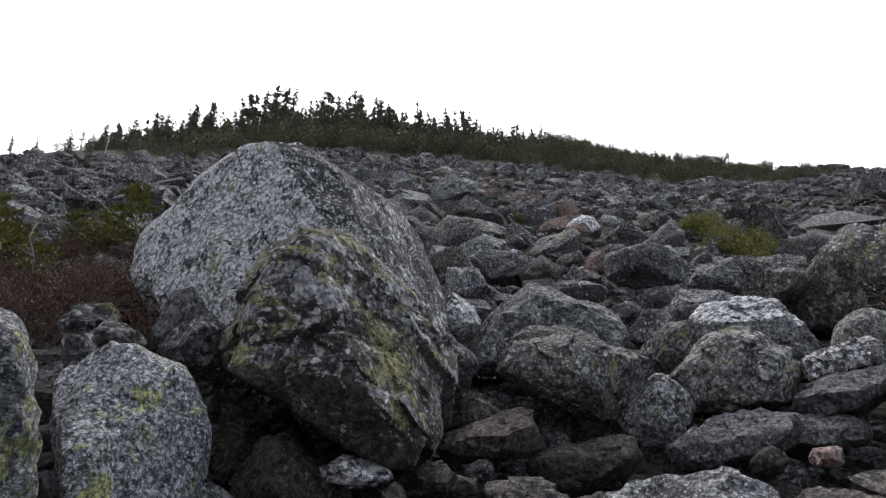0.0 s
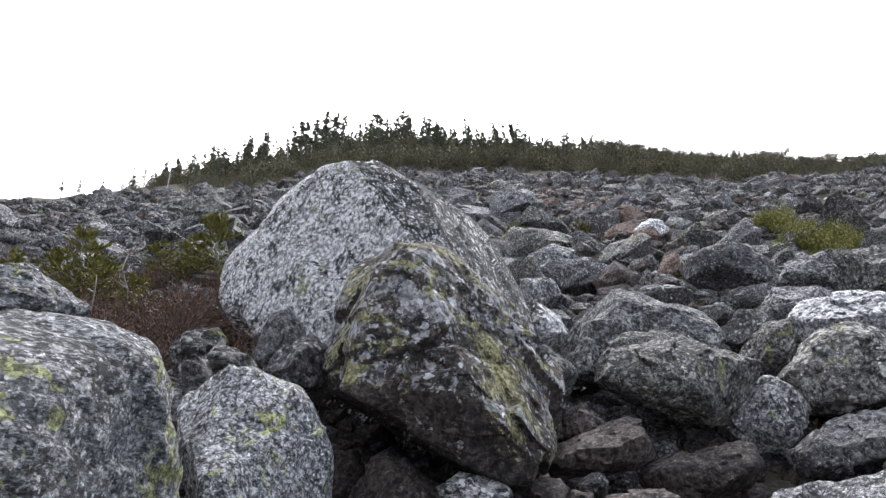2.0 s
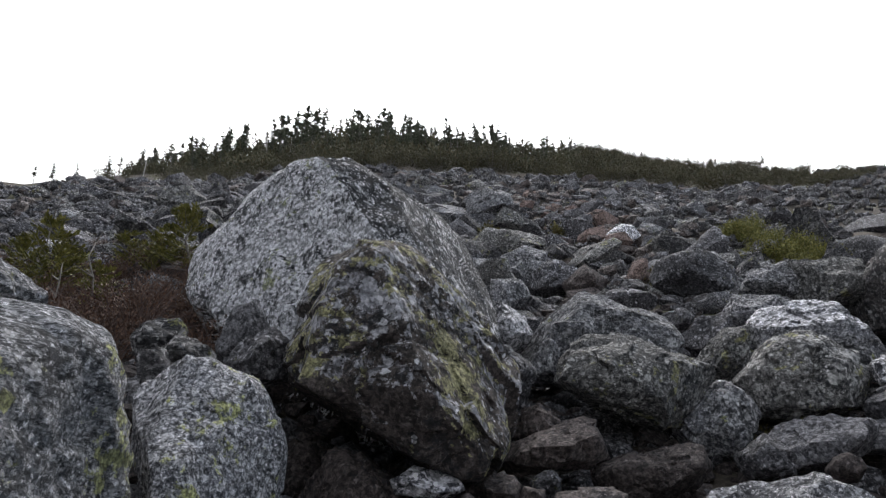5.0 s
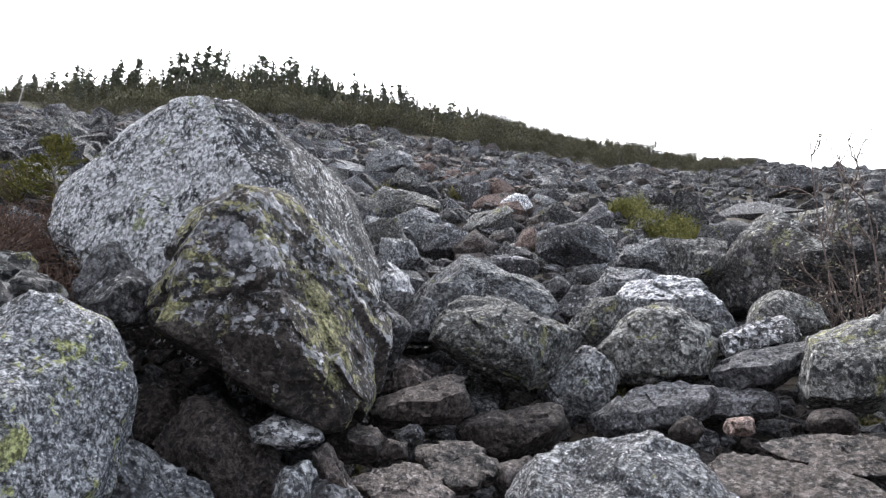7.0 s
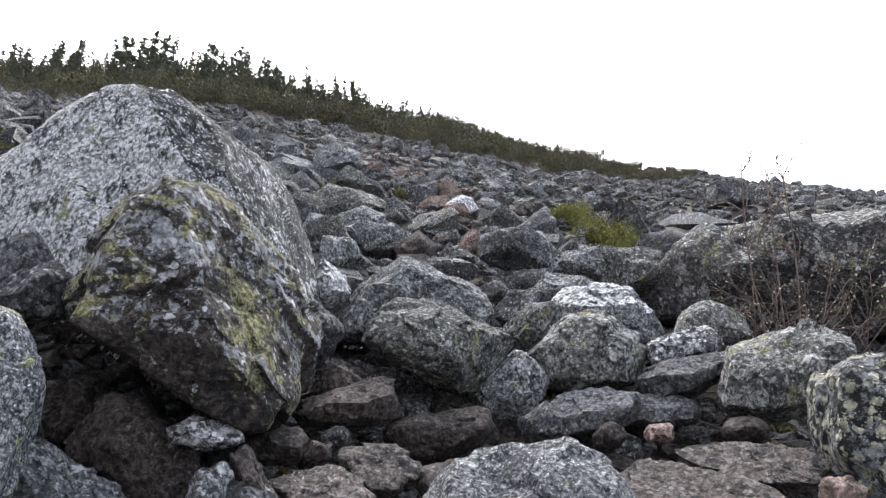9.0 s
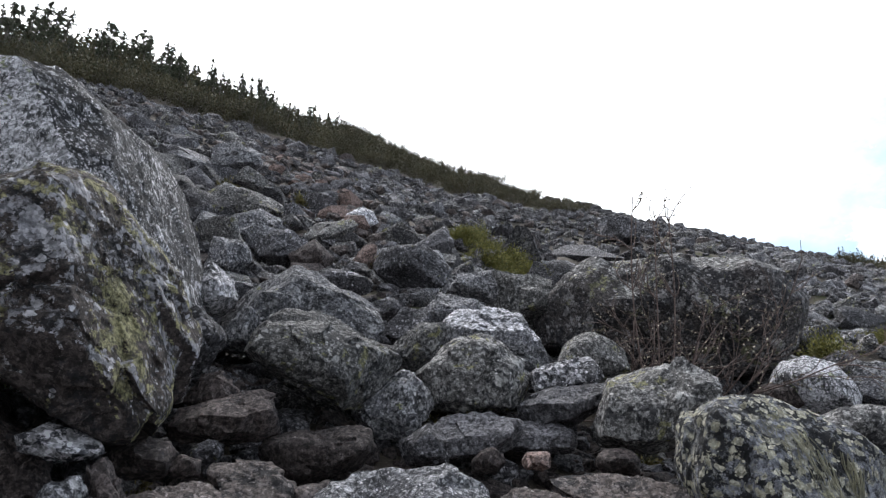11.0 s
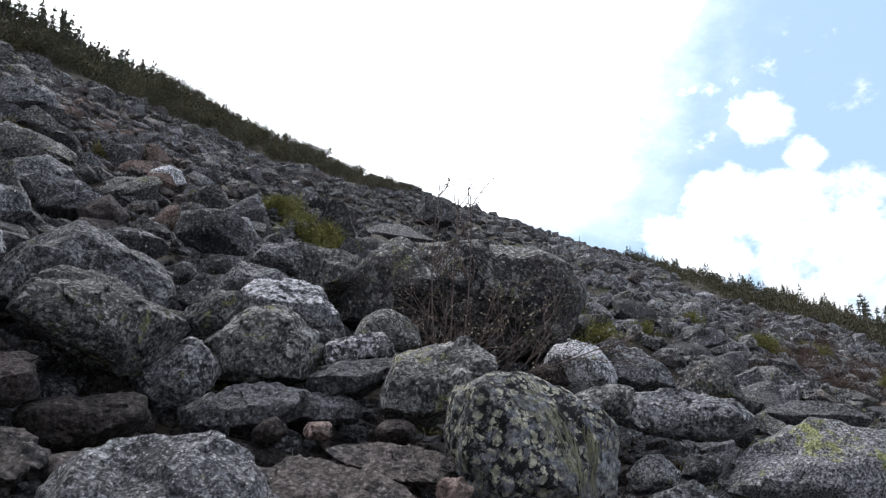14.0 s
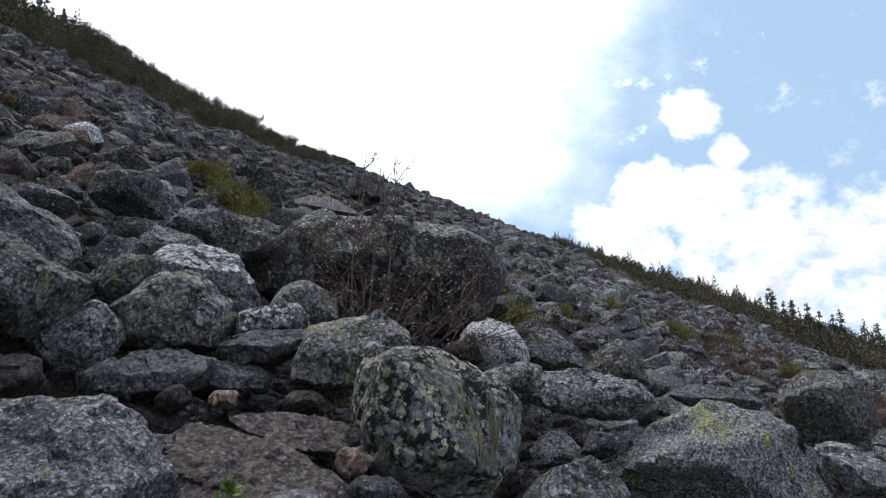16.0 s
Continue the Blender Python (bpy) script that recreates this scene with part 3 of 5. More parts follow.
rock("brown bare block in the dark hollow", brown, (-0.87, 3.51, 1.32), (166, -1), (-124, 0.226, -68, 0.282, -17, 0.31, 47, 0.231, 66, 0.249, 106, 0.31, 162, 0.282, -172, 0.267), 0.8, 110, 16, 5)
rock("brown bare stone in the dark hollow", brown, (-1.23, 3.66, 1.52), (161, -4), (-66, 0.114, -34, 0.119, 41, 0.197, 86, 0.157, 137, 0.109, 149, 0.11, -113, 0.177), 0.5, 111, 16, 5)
rock("grey slab lying under the boulders", grey, (-0.98, 2.91, 1.20), (161, 1), (-136, 0.153, -86, 0.124, -48, 0.202, 28, 0.222, 66, 0.117, 80, 0.125, 125, 0.2, -179, 0.198), 0.6, 112, 16, 5)
rock("small pale-speckled stone under the big boulder", speck, (-0.53, 3.30, 1.44), (170, -3), (-104, 0.06, -77, 0.07, 39, 0.111, 79, 0.062, 118, 0.085, -135, 0.111), 0.35, 113, 14, 4)
rock("small upright grey stone in the rubble", grey, (-0.44, 2.99, 1.21), (171, 1), (-17, 0.062, 29, 0.09, 106, 0.085, 166, 0.065, -109, 0.086), 0.3, 114, 14, 4)
rock("narrow brown splinter of rock", brown, (-0.29, 3.14, 1.23), (174, 0), (-103, 0.121, -8, 0.119, 32, 0.05, 43, 0.068, 134, 0.166, -153, 0.051), 0.25, 115, 16, 5)
rock("small grey stone in the rubble", smooth, (-0.31, 3.08, 1.14), (174, 2), (-85, 0.086, 16, 0.125, 58, 0.105, 105, 0.109, 153, 0.126, -174, 0.122), 0.35, 116, 14, 5)
rock("dark rounded stone in the rubble", brown, (-0.24, 3.74, 1.41), (176, -2), (-91, 0.085, -33, 0.12, 38, 0.129, 85, 0.092, 117, 0.094, -153, 0.128), 0.45, 117, 14, 4)
rock("small dark stone in the rubble", dark, (0.03, 3.90, 1.46), (-180, -3), (-92, 0.047, -22, 0.063, 46, 0.066, 120, 0.046, -167, 0.077), 0.25, 118, 14, 4)
rock("small brown stone in the rubble", brown, (-0.06, 3.75, 1.38), (179, -2), (-82, 0.042, 3, 0.065, 79, 0.048, 139, 0.053, -143, 0.066), 0.25, 119, 14, 4)
rock("dark flat-topped block in the rubble", brown, (0.09, 4.21, 1.67), (-179, -5), (137, 0.166, 110, 0.097, 99, 0.114, 52, 0.246, 14, 0.283, -73, 0.155, -83, 0.128, -90, 0.132, -152, 0.274), 0.6, 120, 18, 5, faces=((-6, 64, 0.0, 0.07, 0.14), (-4, -24, 0.02, -0.02, 0.26), (42, -8, 0.24, 0.03, 0.2)))
rock("dark pointed stone behind a block", brown, (0.02, 4.44, 1.82), (180, -7), (-84, 0.095, 2, 0.148, 46, 0.124, 120, 0.112, 153, 0.127, -124, 0.142), 0.4, 121, 16, 4)
rock("flat rust-brown block in the rubble", brown, (0.61, 4.18, 1.50), (-172, -3), (146, 0.243, 102, 0.117, 101, 0.117, 79, 0.201, 3, 0.3, -40, 0.213, -66, 0.143, -88, 0.147, -154, 0.27), 0.5, 122, 20, 5, faces=((-6, 6, 0.01, -0.01, 0.22), (0, 60, 0.09, 0.11, 0.1)))
rock("pinkish flagstone split by a dark crack", warm, (0.00, 3.38, 1.19), (180, 1), (-79, 0.134, -34, 0.181, 41, 0.143, 81, 0.154, 115, 0.138, -138, 0.138), 0.5, 123, 20, 5, cuts=((180, 53, 0.05), (180, 1, 0.21)))
rock("pinkish flagstone split by a dark crack", warm, (0.26, 3.57, 1.32), (-176, -1), (-97, 0.136, -35, 0.178, 35, 0.15, 94, 0.122, 98, 0.129, -138, 0.122), 0.5, 124, 20, 5, cuts=((-176, 51, 0.04), (-176, -1, 0.21)))
rock("brown stone in the rubble", brown, (0.54, 3.56, 1.25), (-172, -0), (-78, 0.09, -28, 0.099, 47, 0.106, 104, 0.092, 173, 0.103, -151, 0.108), 0.35, 125, 14, 4)
rock("wedge-shaped grey boulder with olive lichen", greenish, (0.69, 4.75, 2.11), (-171, -10), (157, 0.499, 128, 0.45, 86, 0.33, 66, 0.297, 60, 0.31, -31, 0.43, -59, 0.324, -106, 0.311, -126, 0.286, -110, 0.227, -160, 0.506), 1.1, 126, 14, 6, faces=((-5, -6, -0.02, -0.1, 0.42), (5, 46, -0.16, 0.13, 0.36), (38, 8, 0.4, 0.01, 0.18), (-10, -42, -0.08, -0.26, 0.22)))
rock("grey boulder with a ridged crest", grey, (0.60, 5.81, 2.72), (-174, -14), (125, 0.323, 147, 0.471, 105, 0.437, 66, 0.308, 78, 0.322, 54, 0.439, 26, 0.591, -12, 0.708, -83, 0.382, -101, 0.436, -172, 0.714), 1.0, 127, 14, 5, faces=((-38, 22, -0.36, 0.11, 0.3), (14, 32, 0.21, 0.12, 0.3), (0, 0, 0.13, -0.2, 0.42)))
rock("small grey stone between boulders", grey, (0.14, 4.84, 2.29), (-179, -12), (-108, 0.143, -30, 0.092, 16, 0.106, 75, 0.162, 147, 0.088, -174, 0.107), 0.35, 128, 14, 4)
rock("brown-grey boulder under the flank", dark, (-0.14, 4.49, 2.11), (178, -11), (-129, 0.205, -51, 0.174, -32, 0.166, 31, 0.185, 51, 0.177, 138, 0.185, -171, 0.153), 0.7, 129, 13, 5)
rock("pale stone at the foot of the huge boulder", white, (-0.11, 5.68, 2.74), (179, -15), (-87, 0.18, -48, 0.168, 25, 0.172, 56, 0.168, 142, 0.173, -173, 0.156), 0.6, 130, 14, 4)
rock("upright grey stone with a rounded shoulder", grey, (1.20, 4.88, 1.85), (-166, -7), (138, 0.197, 122, 0.188, 89, 0.258, 43, 0.279, 8, 0.276, -24, 0.239, -37, 0.249, -97, 0.237, -130, 0.224, -146, 0.237), 0.55, 131, 14, 5, faces=((-16, 16, -0.1, 0.02, 0.24), (42, 8, 0.17, 0.08, 0.2), (-4, -34, -0.03, -0.15, 0.22)))
rock("squarish grey boulder under a white-topped one", greenish, (1.84, 4.97, 2.16), (-159, -10), (142, 0.33, 129, 0.288, 96, 0.28, 69, 0.29, 49, 0.306, 14, 0.36, -16, 0.385, -86, 0.287, -93, 0.286, -146, 0.402, -177, 0.404), 0.9, 132, 16, 5, faces=((0, 38, 0.0, 0.13, 0.3), (2, -8, -0.01, -0.12, 0.4), (-42, 5, -0.32, -0.05, 0.24)))
# white skin on its upward faces adds the top's light to the pale crust
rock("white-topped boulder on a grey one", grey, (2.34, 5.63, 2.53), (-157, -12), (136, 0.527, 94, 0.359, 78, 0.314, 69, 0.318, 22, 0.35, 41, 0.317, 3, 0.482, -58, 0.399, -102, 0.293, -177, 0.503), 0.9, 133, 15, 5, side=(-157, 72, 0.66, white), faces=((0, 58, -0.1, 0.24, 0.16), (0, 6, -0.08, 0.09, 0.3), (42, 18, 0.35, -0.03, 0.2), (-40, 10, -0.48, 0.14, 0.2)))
rock("grey boulder behind the white-topped one", grey, (2.10, 6.28, 2.91), (-162, -14), (-92, 0.23, -54, 0.222, 37, 0.34, 86, 0.216, 143, 0.274, -171, 0.34), 0.8, 134, 14, 5)
rock("grey-olive stone beside the squarish boulder", greenish, (1.52, 5.40, 2.41), (-164, -12), (-94, 0.19, -38, 0.154, -5, 0.183, 89, 0.198, 136, 0.144, -161, 0.228), 0.6, 135, 14, 4)
rock("dark grey stone in a gap", dark, (1.58, 5.95, 2.72), (-165, -13), (-60, 0.111, 15, 0.206, 95, 0.14, 137, 0.128, -132, 0.202), 0.6, 136, 14, 4)
rock("small dark round stone in a gap", dark, (1.44, 6.20, 2.92), (-167, -15), (-91, 0.096, -32, 0.083, 29, 0.093, 89, 0.099, 155, 0.08, -159, 0.096), 0.3, 137, 12, 4)
rock("white and black speckled stone on a flat rock", speck, (2.46, 4.70, 2.18), (-153, -9), (151, 0.217, 106, 0.095, 103, 0.096, 48, 0.212, 6, 0.245, -81, 0.102, -158, 0.247), 0.4, 138, 16, 5, faces=((0, 52, -0.0, 0.07, 0.1), (-4, 2, -0.0, -0.03, 0.17)))
rock("flat-topped grey rock with a shaded underside", smooth, (2.37, 4.50, 1.93), (-153, -7), (131, 0.224, 100, 0.136, 95, 0.127, 32, 0.35, -46, 0.159, -56, 0.13, -81, 0.125, -106, 0.194, 160, 0.291), 0.7, 139, 20, 5, faces=((0, 60, 0.02, 0.09, 0.14), (-6, -34, -0.05, -0.03, 0.24), (40, -10, 0.21, 0.06, 0.15)))
rock("rounded grey-green boulder behind others", greenish, (3.02, 5.26, 2.42), (-150, -11), (-97, 0.215, -73, 0.214, 9, 0.3, 46, 0.246, 81, 0.245, 119, 0.253, 156, 0.278, -170, 0.33), 0.7, 140, 11, 5)
rock("long flat-topped grey stone on gravel", smooth, (1.64, 4.47, 1.66), (-160, -4), (167, 0.285, 123, 0.177, 98, 0.148, 77, 0.194, 18, 0.317, -15, 0.285, -67, 0.178, -83, 0.15, -101, 0.182, -141, 0.291), 0.6, 141, 18, 5, faces=((0, 58, 0.03, 0.1, 0.16), (6, -10, 0.01, -0.03, 0.28), (-42, 4, -0.24, -0.04, 0.2)))
rock("long flat-topped grey stone on gravel", smooth, (2.16, 4.47, 1.70), (-154, -5), (89, 0.094, 78, 0.092, 37, 0.185, -14, 0.217, -85, 0.103, -96, 0.104, -180, 0.229), 0.4, 142, 18, 5, faces=((0, 60, -0.0, 0.07, 0.1), (4, -12, -0.0, -0.02, 0.18)))
rock("brown-grey stone in the rubble", dark, (1.31, 4.30, 1.57), (-163, -4), (-97, 0.097, -5, 0.133, 55, 0.109, 122, 0.121, -175, 0.136), 0.35, 143, 14, 4)
rock("small brown stone on the gravel", brown, (1.63, 4.11, 1.51), (-158, -3), (-90, 0.063, -32, 0.072, 25, 0.084, 103, 0.064, 144, 0.067, -156, 0.095), 0.2, 144, 14, 4)
rock("small rust-red squared stone", rust, (1.85, 3.90, 1.52), (-155, -4), (-84, 0.041, 3, 0.066, 94, 0.041, 166, 0.068, -145, 0.07), 0.2, 145, 20, 4)
rock("brown stone on the gravel", brown, (2.35, 3.83, 1.53), (-149, -4), (-78, 0.081, -2, 0.114, 56, 0.091, 98, 0.08, 157, 0.12, -126, 0.088), 0.35, 146, 14, 4)
rock("big grey boulder with scattered lichen", greenish, (2.78, 4.02, 1.88), (-146, -7), (164, 0.377, 151, 0.357, 98, 0.283, 94, 0.277, 71, 0.314, -20, 0.331, -45, 0.239, -73, 0.246, -99, 0.29, -155, 0.455), 1.0, 147, 14, 5, faces=((0, 50, 0.06, 0.22, 0.16), (-10, 4, -0.06, -0.0, 0.4), (34, -12, 0.21, 0.03, 0.25)))
rosette_boulder = rock("large rounded boulder with pale lichen rosettes", rosette, (2.63, 2.87, 1.43), (-141, -2), (-132, 0.4, -101, 0.36, -78, 0.4, -34, 0.49, -3, 0.48, 36, 0.43, 61, 0.37, 68, 0.37, 101, 0.46, 137, 0.49, 169, 0.47, -161, 0.45), 1.1, 148, 11.5, 6)
rock("dark boulder speckled with white lichen", speckdark, (0.78, 2.71, 1.04), (-164, 4), (-87, 0.278, -18, 0.45, 46, 0.41, 53, 0.4, 74, 0.37, 84, 0.37, 106, 0.38, 128, 0.4, 137, 0.41, -164, 0.5), 1.1, 149, 13, 6)
rock("broad pinkish slab with long cracks", warm, (1.55, 3.05, 1.11), (-157, 3), (-138, 0.37, -89, 0.259, -56, 0.46, 43, 0.43, 60, 0.32, 73, 0.287, 95, 0.31, 135, 0.5, -158, 0.45), 0.7, 150, 20, 5, cuts=((-157, 55, 0.09), (-157, 3, 0.29)))
rock("pinkish slab with an upturned edge", warm, (1.97, 3.19, 1.35), (-152, -1), (-93, 0.107, -29, 0.3, 72, 0.126, 90, 0.104, 124, 0.244, -112, 0.12), 0.4, 151, 22, 5, cuts=((-152, 51, 0.03), (-152, -1, 0.17)))
rock("rust-red angular stone lying on the gravel", rust, (1.87, 2.47, 1.22), (-148, 1), (-80, 0.049, -27, 0.05, 34, 0.063, 99, 0.05, 152, 0.05, -139, 0.063), 0.25, 152, 18, 4)
rock("smooth grey stone by the slab", smooth, (1.63, 2.46, 1.03), (-152, 5), (-88, 0.071, -34, 0.102, 47, 0.103, 98, 0.074, 130, 0.094, -160, 0.113), 0.4, 153, 13, 4)
rock("dark grey stone half under a boulder", dark, (2.04, 2.56, 1.07), (-146, 3), (-68, 0.084, 27, 0.119, 88, 0.087, 134, 0.105, -136, 0.105), 0.5, 154, 13, 4)
rock("white-crusted round boulder beside a conifer", pale, (4.50, 4.47, 2.22), (-137, -9), (-98, 0.23, -77, 0.243, -4, 0.33, 33, 0.264, 73, 0.263, 111, 0.27, 150, 0.293, -147, 0.3), 0.7, 155, 11, 5)
# dark skin carries the overhang's shade; olive top adds lit rim and lichen
rock("large overhanging boulder with a dark shaded face", shaded_stone, (4.36, 6.27, 3.17), (-146, -14), (121, 0.889, 116, 0.817, 108, 0.741, 90, 0.669, 79, 0.701, 68, 0.824, 45, 1.109, 5, 1.374, -15, 1.336, -43, 1.177, -74, 0.827, -98, 0.567, -101, 0.577, -166, 1.356), 1.9, 156, 15, 5, side=(-147, 62, 0.88, greenish), faces=((0, -33, 0.2, -0.10, 0.64), (-6, 44, -0.32, 0.56, 0.45), (12, 30, 0.73, 0.43, 0.5), (40, -18, 1.15, -0.09, 0.45), (-30, 0, -0.92, 0.1, 0.5)))
rock("grey boulder with green lichen", greenish, (2.99, 6.97, 3.37), (-159, -15), (-70, 0.34, -9, 0.48, 74, 0.32, 61, 0.33, 123, 0.42, 159, 0.42, -127, 0.34), 1.0, 157, 14, 5)
rock("dark boulder overhanging a hollow", dark, (2.19, 8.32, 4.01), (-167, -18), (-113, 0.32, -92, 0.32, -40, 0.52, 50, 0.38, 65, 0.33, 103, 0.36, 146, 0.5, -141, 0.44), 1.2, 158, 14, 4)
rock("pale rounded boulder on the scree", white, (2.01, 11.51, 5.88), (-171, -21), (-100, 0.185, -57, 0.21, 19, 0.287, 72, 0.2, 114, 0.194, 147, 0.251, -139, 0.262), 0.7, 159, 12, 4)
rock("rounded grey boulder on the scree", grey, (0.19, 10.26, 5.01), (-179, -20), (-65, 0.271, -16, 0.37, 70, 0.268, 104, 0.249, 157, 0.35, -103, 0.243), 0.8, 160, 12, 4)
rock("long olive-grey boulder on the scree", greenish, (-0.03, 11.17, 5.69), (180, -22), (-76, 0.31, -90, 0.266, 24, 0.69, 72, 0.3, 101, 0.32, 138, 0.49, -128, 0.49), 1.0, 161, 14, 4)
rock("grey boulder on the scree", grey, (-0.34, 9.63, 4.66), (178, -20), (-76, 0.187, 36, 0.236, 80, 0.193, 155, 0.252, -116, 0.217), 0.8, 162, 14, 4)
rock("dark grey boulder on the scree", dark, (0.63, 9.20, 4.32), (-176, -18), (-108, 0.27, -71, 0.271, 21, 0.35, 62, 0.268, 99, 0.281, 159, 0.35, -159, 0.36), 0.8, 163, 14, 4)
rock("brown boulder on the scree", brown, (0.97, 8.82, 4.13), (-174, -18), (-93, 0.178, -10, 0.257, 52, 0.203, 122, 0.204, -145, 0.237), 0.6, 164, 14, 4)
rock("grey boulder on the scree", grey, (-0.07, 7.98, 3.78), (179, -18), (-42, 0.219, 43, 0.238, 86, 0.193, 167, 0.225, -97, 0.194), 0.7, 165, 14, 4)
rock("grey slab on the scree", grey, (-0.35, 15.12, 8.26), (179, -25), (-67, 0.4, 25, 0.59, 72, 0.41, 112, 0.42, 177, 0.56, -91, 0.37), 1.3, 166, 14, 4)
rock("pinkish leaning splinter on the scree", rust, (1.80, 9.54, 4.48), (-169, -18), (-34, 0.148, 9, 0.163, 128, 0.143, 151, 0.134, -106, 0.196), 0.4, 167, 18, 4)
rock("olive boulder on the scree", greenish, (0.06, 10.46, 5.83), (-180, -24), (-18, 0.256, 61, 0.141, 149, 0.198, -97, 0.128), 0.8, 168, 14, 4)
rock("grey boulder with ridges", grey, (2.58, 7.00, 3.45), (-160, -17), (-85, 0.192, -29, 0.32, 54, 0.286, 96, 0.208, 136, 0.265, -120, 0.286), 0.7, 169, 14, 4)
rock("dark stone in a gap", dark, (1.12, 6.88, 3.32), (-171, -17), (-80, 0.131, 31, 0.238, 82, 0.104, 124, 0.205, -113, 0.123), 0.5, 170, 14, 4)
rock("long low grey boulder with pale lichen", grey, (4.70, 3.53, 1.79), (-128, -5), (125, 0.346, 99, 0.213, 80, 0.182, 76, 0.197, 8, 0.46, -53, 0.323, -84, 0.2, -102, 0.18, -112, 0.222, -174, 0.5), 0.8, 171, 15, 5, faces=((0, 56, -0.02, 0.15, 0.1), (-8, 14, -0.07, 0.02, 0.26), (0, -44, -0.01, -0.13, 0.2)))
rock("pale olive boulder on the slope", greenish, (5.71, 4.04, 2.16), (-127, -7), (-82, 0.179, 19, 0.225, 41, 0.202, 113, 0.204, 143, 0.218, -116, 0.194), 0.7, 172, 14, 4)
rock("grey sloping boulder beside the overhang", grey, (5.64, 4.80, 2.35), (-132, -8), (-81, 0.217, 8, 0.32, 50, 0.212, 86, 0.24, 159, 0.291, -130, 0.241), 0.8, 173, 14, 4)
rock("broad dark boulder crusted with lichen", patchy, (5.16, 2.72, 1.20), (-120, 1), (-100, 0.46, -67, 0.47, 9, 0.76, 30, 0.68, 56, 0.58, 81, 0.51, 104, 0.53, 121, 0.55, 132, 0.6, -159, 0.85), 1.6, 174, 14, 5)
rock("small lichen-speckled stone among boulders", patchy, (3.80, 3.08, 1.34), (-132, -1), (-81, 0.102, -32, 0.137, 43, 0.152, 94, 0.115, 140, 0.118, -120, 0.146), 0.4, 175, 13, 4)
rock("small dark stone between boulders", dark, (4.22, 3.04, 1.39), (-128, -1), (-62, 0.076, 31, 0.11, 90, 0.078, 155, 0.098, -114, 0.093), 0.4, 176, 14, 4)
rock("grey speckled boulder low in the rubble", grey, (3.58, 2.72, 1.11), (-130, 2), (-80, 0.128, 16, 0.283, 63, 0.192, 102, 0.166, 144, 0.215, -141, 0.286), 0.8, 177, 13, 5)
rock("low grey boulder with a dark underside", smooth, (6.62, 3.54, 1.92), (-120, -5), (-90, 0.147, -41, 0.33, 57, 0.204, 80, 0.144, 118, 0.254, -117, 0.182), 0.8, 178, 15, 5, cuts=((-120, 53, 0.09), (-120, -41, 0.10), (-108, -5, 0.36)))
rock("grey boulder among red shrubs", greenish, (8.51, 3.30, 1.98), (-112, -5), (-127, 0.42, -84, 0.41, -24, 0.49, 20, 0.46, 55, 0.42, 99, 0.46, 125, 0.46, -164, 0.51), 1.4, 179, 13, 4)
rock("grey slab low on the slope", grey, (6.43, 2.26, 1.29), (-111, -0), (-86, 0.2, 39, 0.208, 58, 0.168, 96, 0.249, -146, 0.212), 0.9, 180, 14, 5)
rock("olive-grey stone behind a round boulder", greenish, (3.74, 3.39, 1.80), (-135, -6), (-71, 0.129, -12, 0.172, 81, 0.125, 113, 0.128, -137, 0.146), 0.6, 181, 13, 4)
rock("brown stone under the overhang", brown, (4.22, 4.53, 2.13), (-139, -8), (-78, 0.097, 20, 0.167, 89, 0.1, 137, 0.146, -138, 0.151), 0.4, 182, 14, 4)
rock("grey domed boulder up the slope", grey, (-9.07, 9.19, 6.12), (136, -21), (-74, 0.32, 49, 0.7, 75, 0.48, 105, 0.36, 132, 0.47, -89, 0.33), 1.2, 183, 12, 4)
rock("olive boulder up the slope", greenish, (-6.67, 12.73, 7.68), (153, -24), (-79, 0.272, 1, 0.46, 70, 0.33, 107, 0.297, 150, 0.4, -109, 0.32), 1.2, 184, 14, 4)
rock("pale stone up the slope", grey, (-6.79, 9.41, 5.81), (145, -22), (20, 0.206, 90, 0.127, 156, 0.188, -88, 0.108), 0.6, 185, 13, 4)
rock("angular rock on the skyline", dark, (10.84, 17.19, 9.03), (-148, -21), (-14, 0.65, 59, 0.46, 91, 0.54, 145, 0.48, -92, 0.37), 1.5, 186, 16, 4)



# ---- the scree: loose stones over the slope ----
def scree_shape(seed, level):
    """A broken block. Level 0: the bare hull of a dozen corners."""
    rng = np.random.default_rng(seed)
    if level == 0:
        bm = bmesh.new()
        for c in rng.normal(size=(19, 3)):
            c = c / (np.abs(c) ** 5).sum() ** 0.2 * rng.uniform(0.42, 0.5)
            bm.verts.new(c * np.array([1.2, 0.9, 0.66]))
        hull = bmesh.ops.convex_hull(bm, input=bm.verts[:])
        bmesh.ops.delete(bm, geom=list({g for g in hull["geom_interior"] + hull["geom_unused"] if isinstance(g, bmesh.types.BMVert)}), context="VERTS")
        bm.verts.index_update()
        out = np.array([v.co[:] for v in bm.verts]), np.array([[v.index for v in f.verts] for f in bm.faces if len(f.verts) == 3])
        bm.free()
        return out
    planes = []
    for _ in range(11):
        n = rng.normal(size=3)
        planes.append((n / np.linalg.norm(n), rng.uniform(0.34, 0.56)))
    verts, faces = faceted(planes, level, 60, seed, 1.0, 0.8, chips=6)
    return verts * np.array([1.15, 0.9, 0.66]) * rng.uniform(0.85, 1.15, 3), faces


def spin(rng, tilt=35):
    return Euler((radians(rng.uniform(-tilt, tilt)), radians(rng.uniform(-tilt, tilt)), rng.uniform(0, 6.283))).to_matrix()


